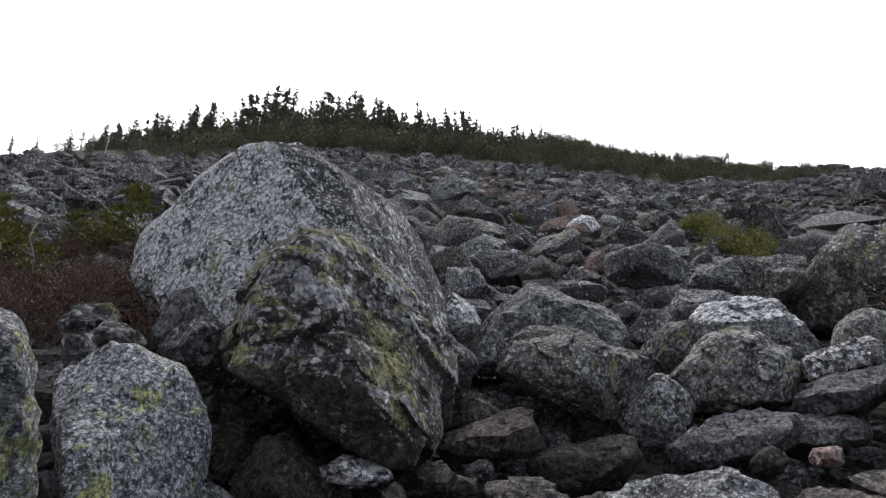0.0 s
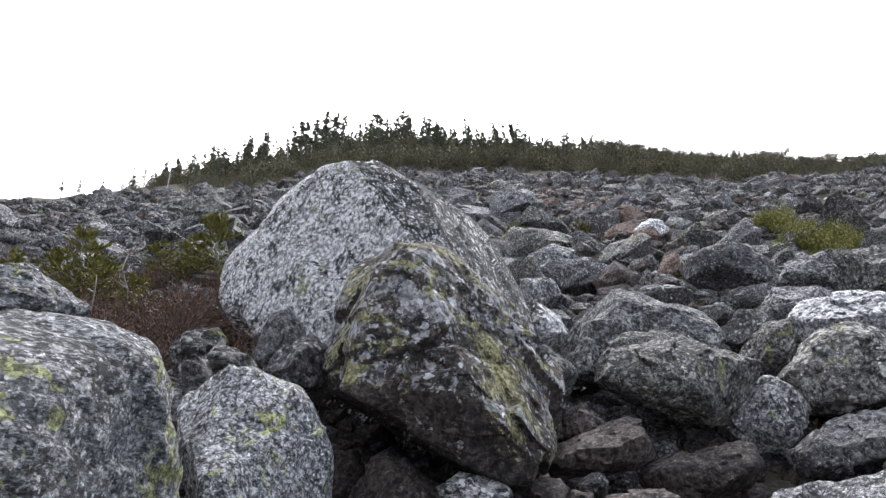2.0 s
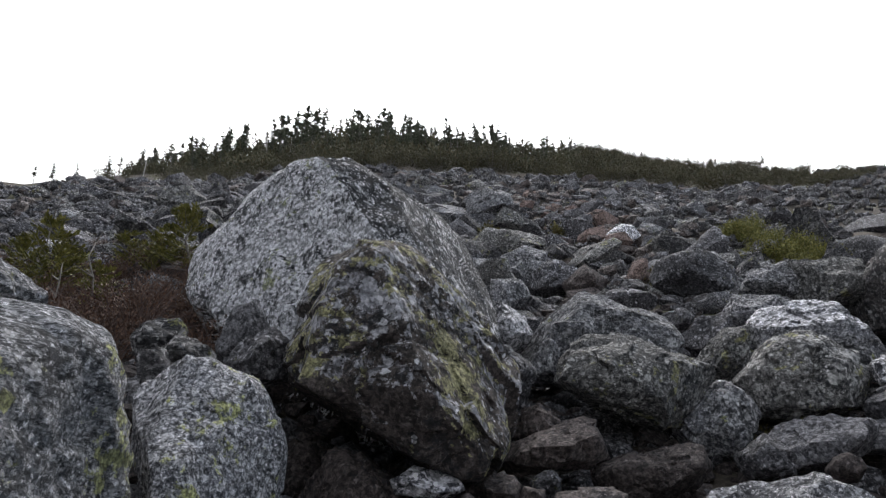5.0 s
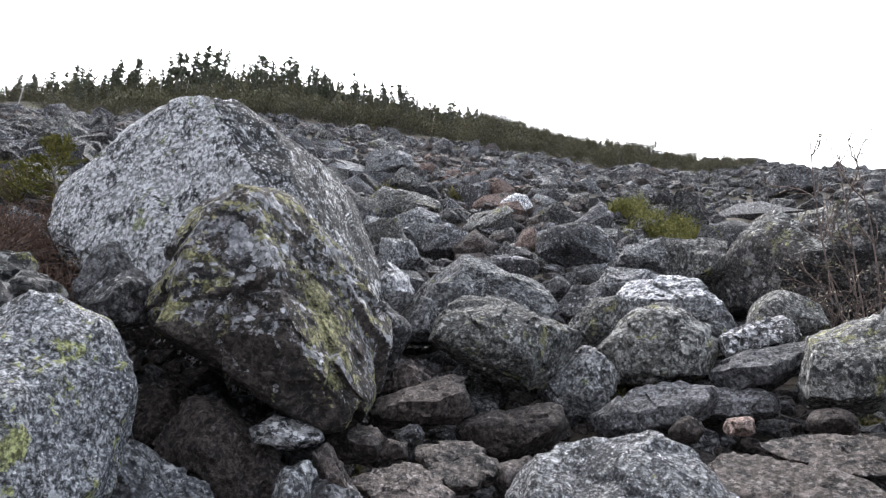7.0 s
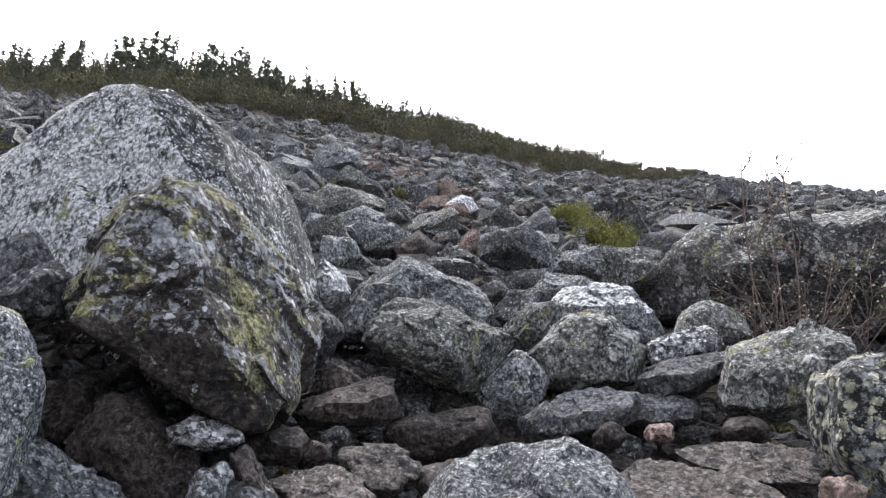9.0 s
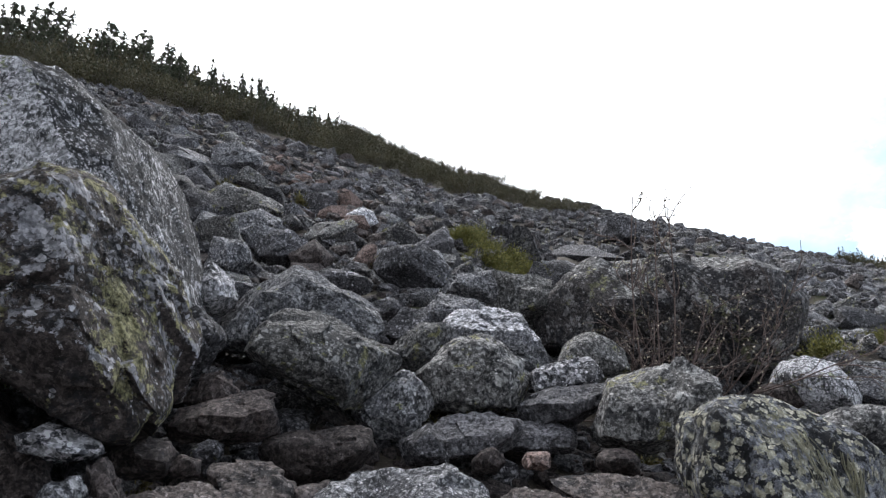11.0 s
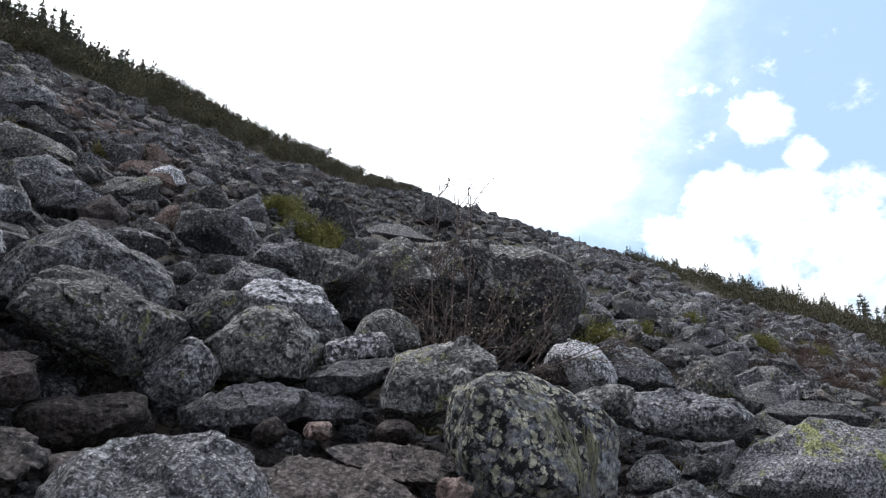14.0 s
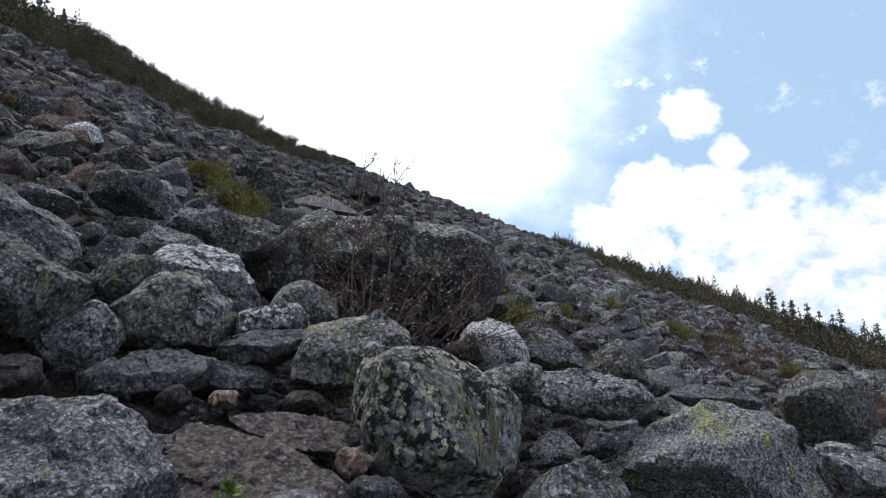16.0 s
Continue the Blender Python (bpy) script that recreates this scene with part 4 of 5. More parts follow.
LABELS = ("grey lichen-flecked block on the scree slope", "rounded grey block on the scree slope", "dark grey angular block on the scree slope")
loose = [stone_mesh("scree_block", *scree_shape(500 + k, 3), (scree, grey, dark, scree, greenish, dark, scree, grey)[k]) for k in range(8)]
rng = np.random.default_rng(77)
made = 0
while made < 260:
    az, r = rng.uniform(-58, 70), 5.2 + 10 * rng.random() ** 0.8
    if az < -16 and r < 9.5:
        continue
    size = rng.uniform(0.3, 0.85) * (0.6 if r < 9 else 1.0) * (0.5 if az < -30 else 1.0)
    x, y = r * math.sin(radians(az)), r * math.cos(radians(az))
    k = int(rng.integers(0, 8))
    ob = new("scree_block", loose[k])
    ob.matrix_world = Matrix.Translation((x, y, gz(x, y) + size * rng.uniform(0.0, 0.2))) @ spin(rng).to_4x4() @ Matrix.Diagonal((size, size, size, 1))
    tagged(ob, LABELS[k % 3], "rock", "blocks on the scree")
    made += 1


def scatter(name, label, count, spread, sizes, skins, seed, sink=0.15, tilt=30):
    """Stones past counting, as one sheet of real stones."""
    rng = np.random.default_rng(seed)
    shapes = [scree_shape(600 + seed * 31 + k, 0) for k in range(24)]
    verts, faces, mats, start = [], [], [], 0
    for i in range(count):
        x, y, grow = spread(rng)
        size = rng.uniform(*sizes) * grow * (1.8 if rng.random() < 0.07 else 1.0)
        v, f = shapes[int(rng.integers(0, 24))]
        m = np.array(spin(rng, tilt))
        verts.append((v * size * rng.uniform(0.8, 1.2, 3)) @ m.T + np.array([x, y, gz(x, y) + size * sink]))
        faces.append(f + start)
        start += len(v)
        mats.append(np.full(len(f), rng.choice(len(skins), p=np.array([s[1] for s in skins]))))
    me = bpy.data.meshes.new(name)
    me.from_pydata(np.concatenate(verts).tolist(), [], np.concatenate(faces).tolist())
    for s, _ in skins:
        me.materials.append(s)
    me.polygons.foreach_set("material_index", np.concatenate(mats))
    me.update()
    return tagged(new(name, me), label, "scree", kind="stuff")


def on_slope(lo, hi, east=75, west=-62):
    def spread(rng):
        az = rng.uniform(west, east)
        far = float(np.interp(az, HEADS, LENGTHS)) / 28.0
        r = math.sqrt(rng.uniform(lo * lo, (hi * far * (1.45 if 26 < az < 52 else 1.0)) ** 2))
        return r * math.sin(radians(az)), r * math.cos(radians(az)), (0.72 + r / 130) * (0.6 if az < -36 else 1.0)
    return spread


def in_gaps(rng):
    az, r = rng.uniform(-35, 65), rng.uniform(2.6, 8.6)
    return r * math.sin(radians(az)), r * math.cos(radians(az)), 1.0


MIX = ((scree, 0.46), (grey, 0.05), (dark, 0.25), (greenish, 0.09), (smooth, 0.04), (warm, 0.05), (brown, 0.06))
scatter("scree", "grey angular scree covering the mountain slope", 13000, on_slope(8.0, 26.5), (0.15, 0.5), MIX, 11, 0.12)
scatter("scree", "grey broken stones over the eastern shoulder of the slope", 3000, on_slope(7.0, 21, 74, 42), (0.15, 0.5), ((scree, 0.2), (grey, 0.4), (greenish, 0.3), (smooth, 0.1)), 14, 0.12)
scatter("scree", "grey broken stones above the heath", 1500, on_slope(8.0, 17, -24, -62), (0.16, 0.55), MIX, 15, 0.14)
scatter("rubble", "small brown and grey rubble between the boulders", 7000, in_gaps, (0.05, 0.24), ((brown, 0.5), (dark, 0.3), (smooth, 0.2)), 12, 0.1)


# the pinkish run of small stones up the scree
def pink_run(rng):
    f = rng.random()
    az, r = 3.5 + 8 * f + rng.normal() * 2.6, 20 - 9.5 * f + rng.normal() * 0.8
    return r * math.sin(radians(az)), r * math.cos(radians(az)), 1.0


scatter("pink_rubble", "run of small pinkish stones down the scree", 260, pink_run, (0.14, 0.36), ((rust, 0.35), (warm, 0.45), (smooth, 0.2)), 13, 0.5)


# ---- plants ----
def mesh_of(name, verts, faces, skin, smooth_faces=False):
    me = bpy.data.meshes.new(name)
    me.from_pydata([tuple(v) for v in verts], [], faces)
    me.materials.append(skin)
    if smooth_faces:
        me.polygons.foreach_set("use_smooth", [True] * len(me.polygons))
    me.update()
    return me


def part(name, me, parent, label=""):
    ob = new(name, me)
    ob.parent = parent
    return tagged(ob, label)


def tube(verts, faces, points, r0, r1, sides=5):
    """A tapering stem through points."""
    start = len(verts)
    last = len(points) - 1
    for i, p in enumerate(points):
        ahead = (points[min(i + 1, last)] - points[max(i - 1, 0)]).normalized()
        side = ahead.cross(Vector((0.3, 0.9, 0.1))).normalized()
        up = ahead.cross(side)
        r = r0 + (r1 - r0) * i / last
        for k in range(sides):
            a = 6.2832 * k / sides
            verts.append(p + r * (math.cos(a) * side + math.sin(a) * up))
    for i in range(last):
        for k in range(sides):
            a, b = start + i * sides + k, start + i * sides + (k + 1) % sides
            faces.append((a, b, b + sides, a + sides))
    faces.append(tuple(start + last * sides + k for k in range(sides)))


def blade(verts, faces, base, way, wide, flat):
    """A thin pointed leaf or spray: four corners, folded along its middle."""
    side = way.cross(flat)
    side = side.normalized() * wide if side.length > 1e-6 else Vector((wide, 0, 0))
    k = len(verts)
    verts.extend((base, base + way * 0.45 + side + flat * wide * 0.3, base + way, base + way * 0.45 - side + flat * wide * 0.3))
    faces.append((k, k + 1, k + 2, k + 3))


def wild(rng, spread=1.0):
    return Vector(rng.normal(size=3) * spread)


def spruce(height, seed, bare, thin, full=1.0):
    """A wind-beaten spruce: a thin stem, bare below, and drooping boughs hung with sprays."""
    rng = np.random.default_rng(seed)
    tree = new("spruce_tree")
    tv, tf, cv, cf = [], [], [], []
    bend = Vector((rng.normal() * 0.05, rng.normal() * 0.05, 0)) * height
    spine = [Vector((0, 0, -0.15)) + Vector((0, 0, height * t + 0.15 * t)) + bend * t * t for t in np.linspace(0, 1, 7)]
    tube(tv, tf, spine, 0.026 * height, 0.006 * height)
    levels = int(8 + 7 * (1 - bare))
    gap = rng.uniform(bare, 0.95)
    for i in range(levels):
        t = bare + (1 - bare) * (i + rng.uniform(-0.35, 0.35)) / levels
        t = min(max(t, 0.02), 0.97)
        if abs(t - gap) < 0.035:
            continue
        root = Vector((0, 0, height * t)) + bend * t * t
        for j in range(int(rng.integers(5, 8))):
            if rng.random() < thin:
                continue
            a = rng.uniform(0, 6.283)
            s = (1 - t) / (1 - bare)
            reach = height * full * (0.03 + 0.14 * s ** 0.75 * (1 - 0.45 * bare)) * rng.uniform(0.45, 1.25)
            out = Vector((math.cos(a), math.sin(a), rng.uniform(-0.45, 0.1) + 0.35 * t))
            tube(tv, tf, [root, root + out * reach * 0.8], 0.004 * height, 0.0015 * height, 3)
            for s in range(5):
                at = root + out * reach * (0.1 + 0.19 * s)
                for _ in range(5):
                    way = (out * 0.7 + wild(rng, 0.55) + Vector((0, 0, -0.15))) * (reach * 0.2 + 0.018 * height)
                    blade(cv, cf, at, way, 0.0065 * height * rng.uniform(0.7, 1.4), wild(rng).normalized())
        if rng.random() < 0.6:
            a, low = rng.uniform(0, 6.283), Vector((0, 0, height * rng.uniform(0.1, max(0.15, bare))))
            tube(tv, tf, [low, low + Vector((math.cos(a), math.sin(a), -0.1)) * height * rng.uniform(0.05, 0.12)], 0.004 * height, 0.0015 * height, 3)
    tip = Vector((0, 0, height)) + bend
    for _ in range(14):
        blade(cv, cf, tip - Vector((0, 0, 0.09 * height * rng.random())), Vector((rng.normal() * 0.025, rng.normal() * 0.025, 0.05)) * height, 0.010 * height, wild(rng).normalized())
    part("trunk", mesh_of("trunk", tv, tf, wood, True), tree)
    part("crown", mesh_of("crown", cv, cf, spruce_needles), tree)
    return tagged(tree, "dark wind-beaten spruce on the ridge", "tree", "trees on the ridge")


def put(thing, x, y, size, turn, sink=0.0, first=False):
    m = pose(x, y, gz(x, y) - sink, 0, 0, turn)
    if not first:
        thing = copy_thing(thing, m)
    thing.matrix_basis = m @ Matrix.Diagonal((size, size, size, 1))
    return thing


def at_heading(az, r):
    return r * math.sin(radians(az)), r * math.cos(radians(az))


rng = np.random.default_rng(5)
SORTS = ((0.1, 0.1, 1.0), (0.35, 0.2, 1.1), (0.2, 0.25, 0.9), (0.5, 0.1, 1.2), (0.08, 0.25, 1.25), (0.25, 0.15, 0.8), (0.58, 0.15, 1.3), (0.15, 0.15, 1.1), (0.42, 0.3, 0.9))
models = [spruce(2.2, 900 + k, *sort) for k, sort in enumerate(SORTS)]
used = set()
spots = []
for _ in range(190):
    az = rng.uniform(-27, 13)
    spots.append((az, rng.uniform(1.12, 1.38), rng.uniform(0.45, 1.25) * float(np.interp(az, (-26, -18, -4, 6, 12), (0.8, 1.15, 1.0, 0.7, 0.45)))))
for _ in range(26):
    spots.append((rng.uniform(-31, -23), rng.uniform(1.2, 1.4), rng.uniform(0.4, 0.95)))
for _ in range(12):
    spots.append((rng.uniform(10, 18), rng.uniform(1.2, 1.38), rng.uniform(0.25, 0.5)))
spots.append((22.4, 1.385, 0.6))
spots.extend(((-38.2, 1.3, 0.4), (-37.0, 1.35, 0.5), (-35.4, 1.35, 0.45), (-33.2, 1.3, 0.6), (-32.4, 1.36, 0.5)))
for _ in range(50):
    az = rng.uniform(49.5, 66)
    spots.append((az, rng.uniform(1.18, 1.38), rng.uniform(0.22, 0.42)))
for _ in range(14):
    spots.append((rng.uniform(63.5, 74), rng.uniform(1.1, 1.3), rng.uniform(0.8, 1.3)))
for k, (az, far, size) in enumerate(spots):
    which = int(rng.choice((1, 3, 6, 8, 5))) if -45 < az < -19 and k % 4 else 4 if far == 1.385 else int(rng.integers(0, 9))
    x, y = at_heading(az, float(np.interp(az, HEADS, LENGTHS)) * far)
    put(models[which], x, y, size, rng.uniform(0, 360), 0.05, which not in used)
    used.add(which)


def snag(height, seed):
    rng = np.random.default_rng(seed)
    v, f = [], []
    lean = Vector((rng.normal() * 0.06, rng.normal() * 0.06, 1)).normalized()
    tube(v, f, [lean * height * t for t in np.linspace(-0.05, 1, 5)], 0.016 * height, 0.004 * height)
    for _ in range(12):
        t, a = rng.uniform(0.35, 0.98), rng.uniform(0, 6.283)
        out = Vector((math.cos(a), math.sin(a), rng.uniform(0.1, 0.9))) * height * rng.uniform(0.06, 0.2)
        tube(v, f, [lean * height * t, lean * height * t + out * 0.5 + Vector((0, 0, 0.01)), lean * height * t + out], 0.006 * height, 0.0015 * height, 3)
    return tagged(new("dead_tree", mesh_of("dead_tree", v, f, deadwood, True)), "bare grey dead tree on the ridge", "dead tree", "dead trees on the ridge")


snags = [snag(2.2, 40 + k) for k in range(3)]
for k in range(16):
    az = float(rng.uniform(-38, 10)) if k < 12 else float(rng.uniform(62, 72))
    x, y = at_heading(az, float(np.interp(az, HEADS, LENGTHS)) * rng.uniform(1.05, 1.35))
    put(snags[k % 3], x, y, rng.uniform(0.5, 1.15), rng.uniform(0, 360), 0.0, k < 3)


def bush(name, label, category, group, seed, skin, stem_skin, high, wide, sprays, leafsize, stems=14, bald=0.0):
    """A low shrub: stems fanning from one foot, and leaf sprays along their upper parts."""
    rng = np.random.default_rng(seed)
    thing = new(name)
    sv, sf, lv, lf = [], [], [], []
    for _ in range(stems):
        a, lean = rng.uniform(0, 6.283), rng.random() ** 0.6
        tip = Vector((math.cos(a) * lean * wide, math.sin(a) * lean * wide, high * rng.uniform(0.55, 1.0) * (1 - 0.45 * lean * lean)))
        mid = tip * 0.5 + Vector((rng.normal() * 0.06 * wide, rng.normal() * 0.06 * wide, 0.12 * high))
        tube(sv, sf, [Vector((0, 0, -0.1 * high)), mid, tip], 0.012 * high, 0.004 * high, 3)
        for _ in range(sprays):
            t = rng.uniform(0.3, 1.0)
            at = (mid * (1 - abs(2 * t - 1)) + tip * max(0, 2 * t - 1)) if t > 0.5 else mid * 2 * t
            at = at + wild(rng, 0.12 * wide)
            if rng.random() < bald:
                continue
            way = (Vector((0, 0, 0.5)) + (at - Vector((0, 0, 0.3 * high))).normalized() * 0.8 + wild(rng, 0.6)).normalized() * leafsize * rng.uniform(0.6, 1.4)
            blade(lv, lf, at, way, leafsize * 0.28, wild(rng).normalized())
    part("branchwork", mesh_of("branchwork", sv, sf, stem_skin), thing)
    part("foliage", mesh_of("foliage", lv, lf, skin), thing)
    return tagged(thing, label, category, group)


def strew(models, spots):
    for k, (x, y, size) in enumerate(spots):
        put(models[k % len(models)], x, y, size, rng.uniform(0, 360), 0.03, k < len(models))


scrub = [bush("scrub_bush", "dense dark green scrub above the scree", "shrub", "scrub along the ridge", 70 + k, scrub_leaves, wood, 0.8, 0.85, 110, 0.048, 18) for k in range(4)]
spots = []
for _ in range(296):
    az = float(rng.choice((rng.uniform(-34, 33), rng.uniform(-28, 20), rng.uniform(5, 31), rng.uniform(47, 74))))
    far = rng.uniform(0.95, 1.4)
    if 29 < az < 47:
        far = rng.uniform(1.25, 1.4)
    x, y = at_heading(az, float(np.interp(az, HEADS, LENGTHS)) * far)
    spots.append((x, y, rng.uniform(0.7, 1.5) * float(np.interp(az, (-44, -28, -15, 5, 20, 30, 47, 60), (0.5, 0.7, 1.0, 1.05, 0.95, 0.5, 0.35, 0.6)))))
strew(scrub, spots)



def woods(name, label, spots, seed):
    """Far low wood past counting: clumps of small sprays along the ridge."""
    rng = np.random.default_rng(seed)
    base, way, wide = [], [], []
    for x, y, size in spots:
        n = 120
        d = rng.normal(size=(n, 3))
        d /= np.linalg.norm(d, axis=1)[:, None]
        d[:, 2] = np.abs(d[:, 2])
        reach = rng.uniform(0.3, 1.0, (n, 1)) ** 0.5
        spire = rng.random() < 0.35
        p = d * reach * (np.array([0.24, 0.24, 1.0]) * rng.uniform(1.0, 1.7) if spire else np.array([0.62, 0.62, 0.8])) * size
        if spire:
            p[:, :2] *= (1.15 - p[:, 2:] / (p[:, 2].max() + 1e-3))
        p = p + np.array([x, y, gz(x, y) - 0.05])
        w = d * 0.7 + rng.normal(size=(n, 3)) * 0.6 + np.array([0, 0, 0.5])
        base.append(p)
        way.append(w / np.linalg.norm(w, axis=1)[:, None] * rng.uniform(0.09, 0.19, (n, 1)) * size)
        side = np.cross(w, rng.normal(size=(n, 3)))
        wide.append(side / np.linalg.norm(side, axis=1)[:, None] * 0.034 * size)
    b, w, s = (np.concatenate(v) for v in (base, way, wide))
    verts = np.stack([b, b + 0.45 * w + s, b + w, b + 0.45 * w - s], 1).reshape(-1, 3)
    me = bpy.data.meshes.new(name)
    me.from_pydata(verts.tolist(), [], np.arange(len(verts)).reshape(-1, 4).tolist())
    me.materials.append(scrub_leaves)
    me.update()
    return tagged(new(name, me), label, "wood", kind="stuff")


spots = []
for _ in range(900):
    az = float(rng.uniform(-32, 24))
    low = float(np.interp(az, (-32, -24, -12, 8, 24), (1.25, 1.08, 1.0, 1.04, 1.28)))
    x, y = at_heading(az, float(np.interp(az, HEADS, LENGTHS)) * rng.uniform(low, 1.4))
    spots.append((x, y, rng.uniform(0.6, 1.3) * float(np.interp(az, (-32, -24, -12, 8, 24), (0.6, 1.0, 1.1, 0.9, 0.5)))))
for _ in range(800):
    az = float(rng.uniform(48, 78))
    low = float(np.interp(az, (48, 54, 62, 78), (1.3, 1.05, 0.92, 0.8)))
    x, y = at_heading(az, float(np.interp(az, HEADS, LENGTHS)) * rng.uniform(low, 1.4))
    spots.append((x, y, rng.uniform(0.7, 1.4) * float(np.interp(az, (48, 58, 66, 78), (0.55, 0.75, 0.95, 1.3)))))
woods("far_woods", "low olive-green wood along the far ridge", spots, 31)

conifer = [bush("young_conifer", "low yellow-green conifer shrub among the stones", "shrub", "low conifers", 80 + k, bright_needles, wood, 0.5, 0.42, 190, 0.032, 18) for k in range(3)]
spots = []
for _ in range(16):
    f = rng.random()
    x, y = at_heading(18.6 + 6.2 * f + rng.normal() * 0.3, 14.2 - 2.4 * f + rng.normal() * 0.3)
    spots.append((x, y, rng.uniform(0.6, 1.25)))
for az, r, s in ((-44, 7.8, 1.1), (-40, 7.4, 0.9), (-36, 7.6, 0.9), (-28.4, 7.4, 0.8), (-46, 6.8, 1.0), (46.7, 10.8, 1.25), (58, 17, 1.2), (49.5, 13, 0.8), (57.2, 16.6, 1.0), (58.6, 17.5, 1.0), (61, 21, 1.2), (66, 19, 1.3), (53, 19, 1.0), (68, 17, 1.2)):
    x, y = at_heading(az, r)
    spots.append((x, y, s))
strew(conifer, spots)



def young_fir(seed, high):
    """A small fir: a stem with whorls of rising branches, each feathered with needle sprays."""
    rng = np.random.default_rng(seed)
    tree = new("young_fir")
    tv, tf, cv, cf = [], [], [], []
    tube(tv, tf, [Vector((rng.normal() * 0.02 * k, rng.normal() * 0.02 * k, high * k / 5 - 0.1)) for k in range(6)], 0.02 * high, 0.006 * high)
    for i in range(8):
        t = 0.25 + 0.68 * i / 7
        for j in range(int(rng.integers(4, 7))):
            a, reach = rng.uniform(0, 6.283), high * (0.12 + 0.42 * (1 - t)) * rng.uniform(0.6, 1.15)
            out = Vector((math.cos(a), math.sin(a), 0.25 + 0.4 * t)) * reach
            root = Vector((0, 0, high * t - 0.1))
            tube(tv, tf, [root, root + out * 0.5 - Vector((0, 0, 0.03 * high)), root + out], 0.006 * high, 0.002 * high, 3)
            side = Vector((-math.sin(a), math.cos(a), 0))
            for k in range(66):
                f = rng.uniform(0.2, 1.0)
                at = root + out * f + wild(rng, 0.012 * high)
                way = (out.normalized() * 0.6 + side * rng.choice((-1, 1)) * rng.uniform(0.3, 0.9) + Vector((0, 0, rng.uniform(-0.1, 0.35)))) * high * 0.06
                blade(cv, cf, at, way, 0.0095 * high, (Vector((0, 0, 1)) + wild(rng, 0.4)).normalized())
    part("trunk", mesh_of("trunk", tv, tf, wood, True), tree)
    part("crown", mesh_of("crown", cv, cf, bright_needles), tree)
    return tagged(tree, "small yellow-green fir among heath shrubs", "tree", "young firs in the heath")


firs = [young_fir(60 + k, 0.9) for k in range(3)]
strew(firs, [(*at_heading(az, r), size) for az, r, size in ((-27.6, 6.9, 1.0), (-29.2, 7.2, 0.75), (-36.8, 6.6, 1.0), (-38.4, 7.0, 0.8), (-33.4, 5.6, 0.65), (-41.5, 7.2, 0.8), (-43.6, 6.6, 0.75), (-31.5, 7.8, 0.7), (-35.2, 7.7, 0.6), (-45.5, 7.4, 0.9))])

heath = [bush("heath_shrub", "red-brown twiggy heath shrub", "shrub", "heath shrubs", 90 + k, red_leaves, twig, 0.42, 0.36, 26, 0.018, 40, 0.3) for k in range(4)]
spots = []
for _ in range(110):
    x, y = at_heading(rng.uniform(-50, -23.5), rng.uniform(4.4, 8.6))
    spots.append((x, y, rng.uniform(0.6, 1.25)))
for _ in range(70):
    x, y = at_heading(rng.uniform(57.5, 72), rng.uniform(14, 25))
    spots.append((x, y, rng.uniform(0.9, 1.7)))
for _ in range(14):
    x, y = at_heading(rng.uniform(24, 28), rng.uniform(9.2, 10.2))
    spots.append((x, y, rng.uniform(0.6, 1.0)))
strew(heath, spots)


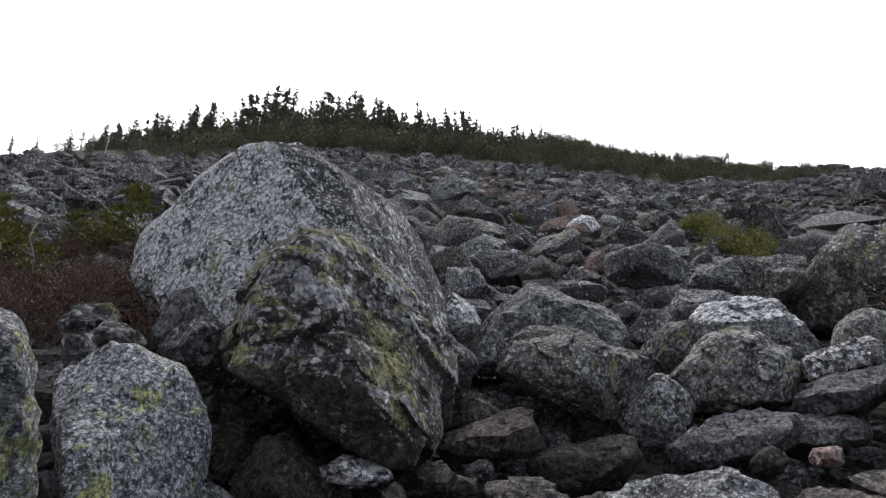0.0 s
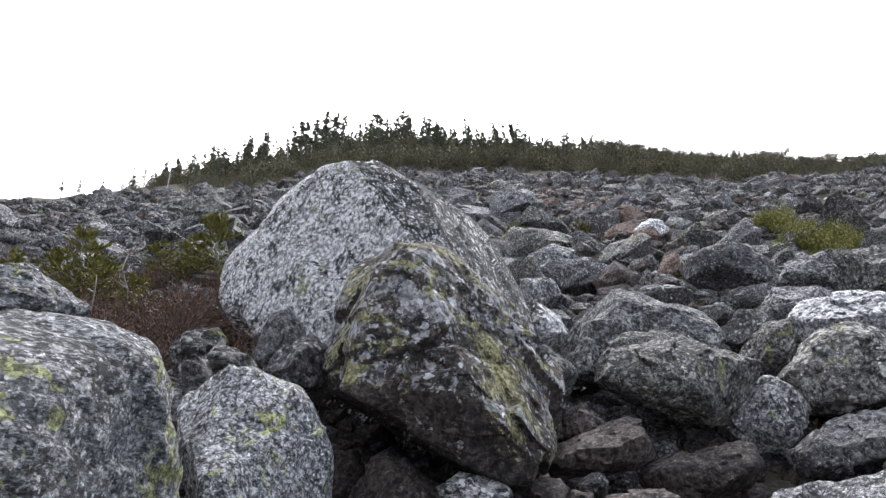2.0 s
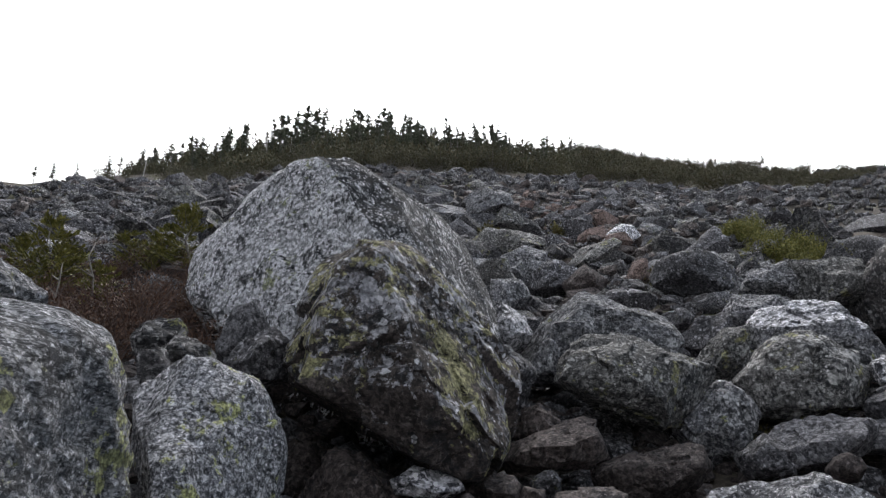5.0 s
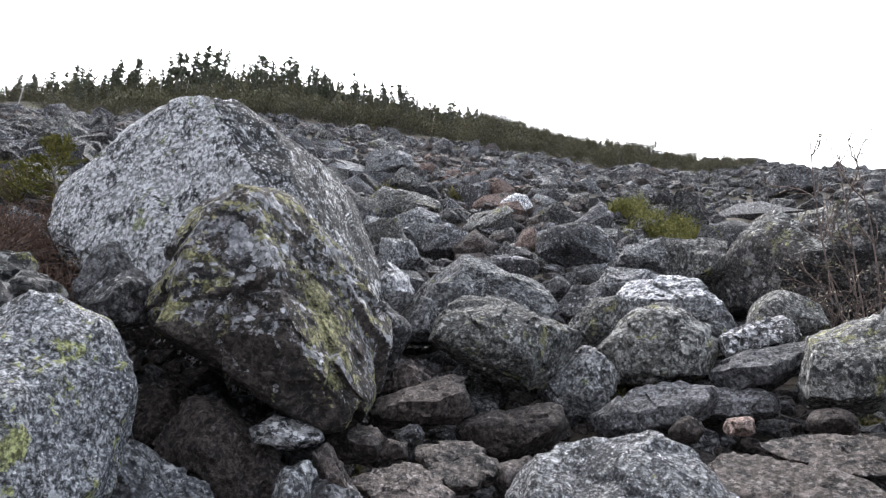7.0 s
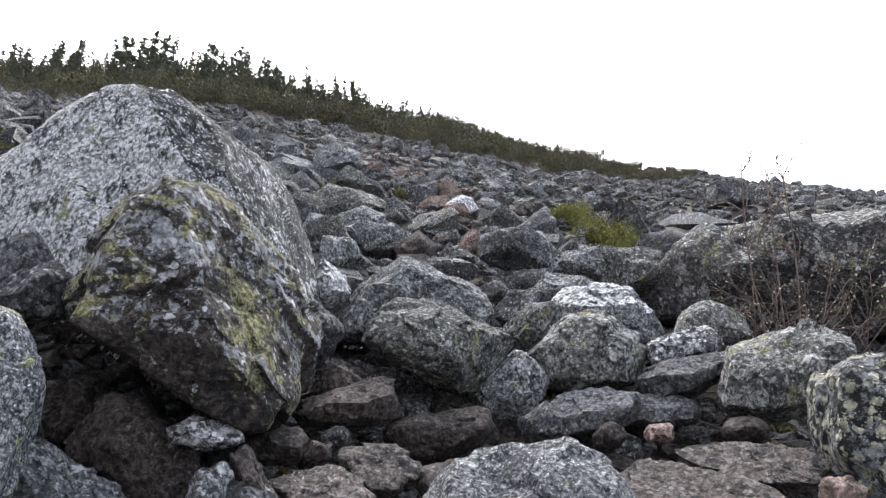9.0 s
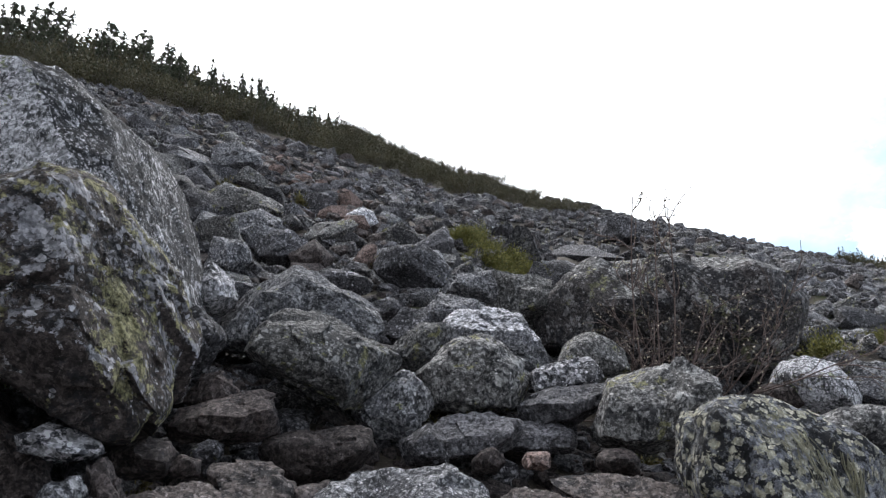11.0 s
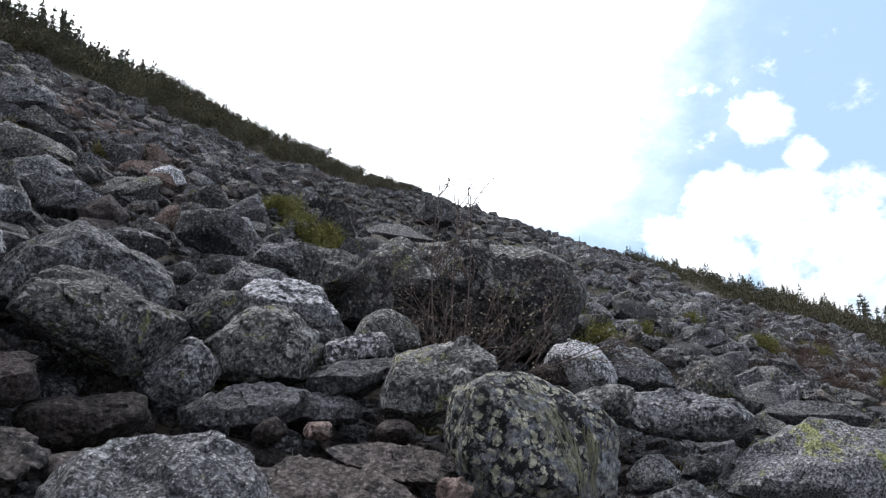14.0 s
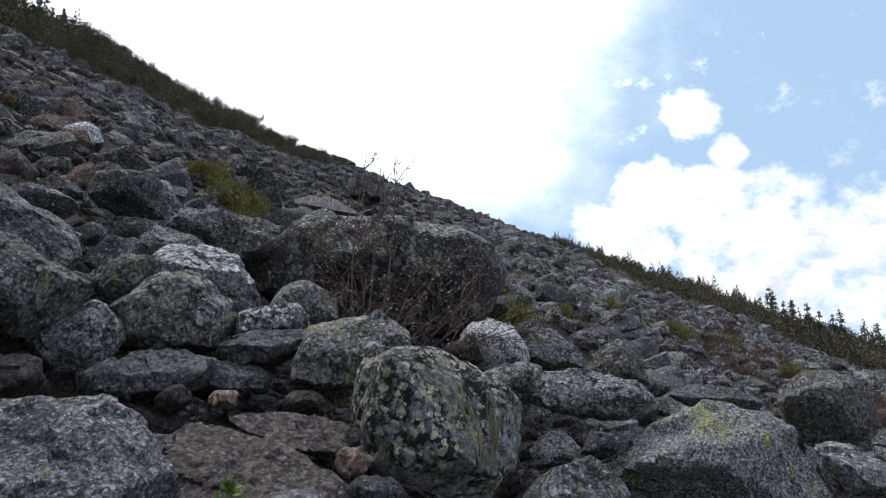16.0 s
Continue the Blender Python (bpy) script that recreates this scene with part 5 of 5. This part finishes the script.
def birch(x, y, high, seed):
    """A leafless birch shrub with swelling buds."""
    rng = np.random.default_rng(seed)
    thing = new("birch_shrub")
    bv, bf = [], []

    def grow(sv, sf, start, way, length, radius, level, least=0.0042):
        pts = [start]
        for _ in range(5):
            way = (way + wild(rng, 0.16) + Vector((0, 0, 0.05))).normalized()
            pts.append(pts[-1] + way * length / 5)
        tube(sv, sf, pts, radius, radius * 0.55, 4)
        if level == 0:
            for p in pts[2:]:
                if rng.random() < 0.55:
                    blade(bv, bf, p, (way + wild(rng, 0.7)).normalized() * 0.026, 0.009, wild(rng).normalized())
            return
        for _ in range(int(rng.integers(3, 6))):
            k = int(rng.integers(1, 6))
            side = (way + wild(rng, 0.5) + Vector((0.82, -0.57, 0)) * rng.normal() * 0.4).normalized()
            grow(sv, sf, pts[k], side, length * rng.uniform(0.3, 0.55), max(least, radius * 0.55), level - 1, least)

    for i in range(15):
        sv, sf = [], []
        spread = rng.uniform(-1.9, 1.9)
        way = Vector((0.82 * spread, -0.57 * spread, 1.0)) + Vector((-0.3, -0.45, 0)) * rng.uniform(-0.4, 1.0)
        grow(sv, sf, Vector((rng.normal() * 0.10, rng.normal() * 0.08, -0.1)), way.normalized(), high * rng.uniform(0.42, 0.68) * (1 + 0.1 * abs(spread)), 0.008, 2, 0.0034)
        part("stem", mesh_of("stem", sv, sf, birch_twig, True), thing)
    across = Vector((0.82, -0.57, 0))
    for foot, top in ((-0.10, -0.12), (0.0, 0.05), (0.08, 0.16)):
        sv, sf = [], []
        tip = across * top + Vector((0, 0, high * rng.uniform(1.02, 1.16)))
        pts = [across * foot * 0.3 + (tip - across * foot * 0.3) * k / 6 + across * foot * math.sin(k * 0.5) + Vector((0, 0, -0.05)) for k in range(7)]
        tube(sv, sf, pts, 0.010, 0.005, 4)
        for k in range(7):
            at = pts[4 + k % 3] * 0.6 + pts[3 + k % 3] * 0.4
            lean = (across * rng.choice((-1, 1)) * rng.uniform(0.35, 0.9) + Vector((0, 0, 1.0)) + wild(rng, 0.12)).normalized()
            grow(sv, sf, at, lean, rng.uniform(0.2, 0.45), 0.006, 1 if k % 2 else 0, 0.005)
        part("stem", mesh_of("stem", sv, sf, birch_twig, True), thing)
    tagged(part("bud_cover", mesh_of("bud_cover", bv, bf, bud_skin), thing), "pale swelling buds on thin twigs", kind="stuff")
    thing.location = (x, y, gz(x, y))
    return tagged(thing, "leafless birch shrub with pale buds before an overhanging boulder", "shrub")


bx, by = at_heading(34.7, 6.45)
birch(bx, by, 2.1, 3)


def stick(x, y, high, seed):
    rng = np.random.default_rng(seed)
    v, f = [], []
    pts = [Vector((0, 0, -0.1))]
    for _ in range(5):
        pts.append(pts[-1] + Vector((rng.normal() * 0.03, rng.normal() * 0.03, high / 5)))
    tube(v, f, pts, 0.010, 0.004, 6)
    for _ in range(3):
        k = int(rng.integers(2, 6))
        tube(v, f, [pts[k], pts[k] + Vector((rng.normal() * 0.12, rng.normal() * 0.12, 0.06))], 0.008, 0.003, 4)
    ob = new("dead_sapling", mesh_of("dead_sapling", v, f, wood, True))
    ob.location = (x, y, gz(x, y))
    return tagged(ob, "thin grey-brown dead stem standing among shrubs", "dead sapling", "dead saplings")


for az, r, h, s in ((-37.6, 6.6, 0.9, 1), (-36.4, 5.4, 0.6, 2), (-34.0, 5.6, 0.8, 3)):
    x, y = at_heading(az, r)
    stick(x, y, h, s)


# small growth in the gaps
tuft = [bush("moss_tuft", "brown-green moss tuft in a gap between stones", "moss", "moss tufts", 120 + k, moss, twig, 0.16, 0.16, 26, 0.03, 14) for k in range(3)]
spots = []
for az, r, s in ((16.4, 5.2, 1.3), (16.9, 5.3, 1.1), (22, 4.3, 0.9), (24, 4.25, 1.0), (20, 4.3, 0.8), (26, 4.2, 0.9), (-4, 4.2, 1.0), (33, 5.6, 1.0), (41, 5.6, 1.0), (47, 6.0, 1.1), (52, 6.4, 1.2), (29, 3.2, 0.7), (12, 9.5, 2.2), (-2, 12, 2.4), (5, 13.5, 2.4), (31, 11, 2.2), (38, 12, 2.3), (44, 13, 2.4), (50, 14, 2.6), (-8, 9.5, 2.2)):
    x, y = at_heading(az, r)
    spots.append((x, y, s))
strew(tuft, spots)


def beard(boulder, az, top, high, seed):
    """Pale beard lichen draped down a boulder's shoulder."""
    rng = np.random.default_rng(seed)
    v, f = [], []
    origin = boulder.location
    tree = mathutils.bvhtree.BVHTree.FromPolygons([p.co for p in boulder.data.vertices], [p.vertices[:] for p in boulder.data.polygons])

    def settle(p):
        at, normal, _, _ = tree.find_nearest(p - origin)
        return at + normal * 0.006 + origin

    eye = Vector((0.2, -0.1, 1.3))
    for _ in range(45):
        way = heading(az + rng.normal() * 1.3, 0)
        p = settle(Vector((eye.x + way.x * 3.5, eye.y + way.y * 3.5, top - abs(rng.normal()) * 0.12)))
        pts = [p]
        for _ in range(5):
            pts.append(settle(pts[-1] + Vector((rng.normal() * 0.008, rng.normal() * 0.008, -high * rng.uniform(0.1, 0.22)))))
        tube(v, f, pts, 0.0024, 0.001, 3)
    return tagged(new("beard_lichen", mesh_of("beard_lichen", v, f, beard_skin)), "pale green beard lichen hanging on a boulder", "lichen", kind="stuff")


sprout_skin = leaf("sprout_leaves", (0.09, 0.16, 0.03), (0.16, 0.25, 0.06))
beard_skin = leaf("beard_lichen_strands", (0.15, 0.14, 0.10), (0.29, 0.27, 0.19))
beard(rosette_boulder, 44.3, 1.66, 0.34, 9)
beard(rosette_boulder, 41.5, 1.74, 0.12, 10)
sprout = bush("green_sprout", "small bright green leafy sprout by the slab", "plant", "", 140, sprout_skin, twig, 0.14, 0.08, 7, 0.035, 7)
sprout.location = (1.35, 2.48, 1.02)
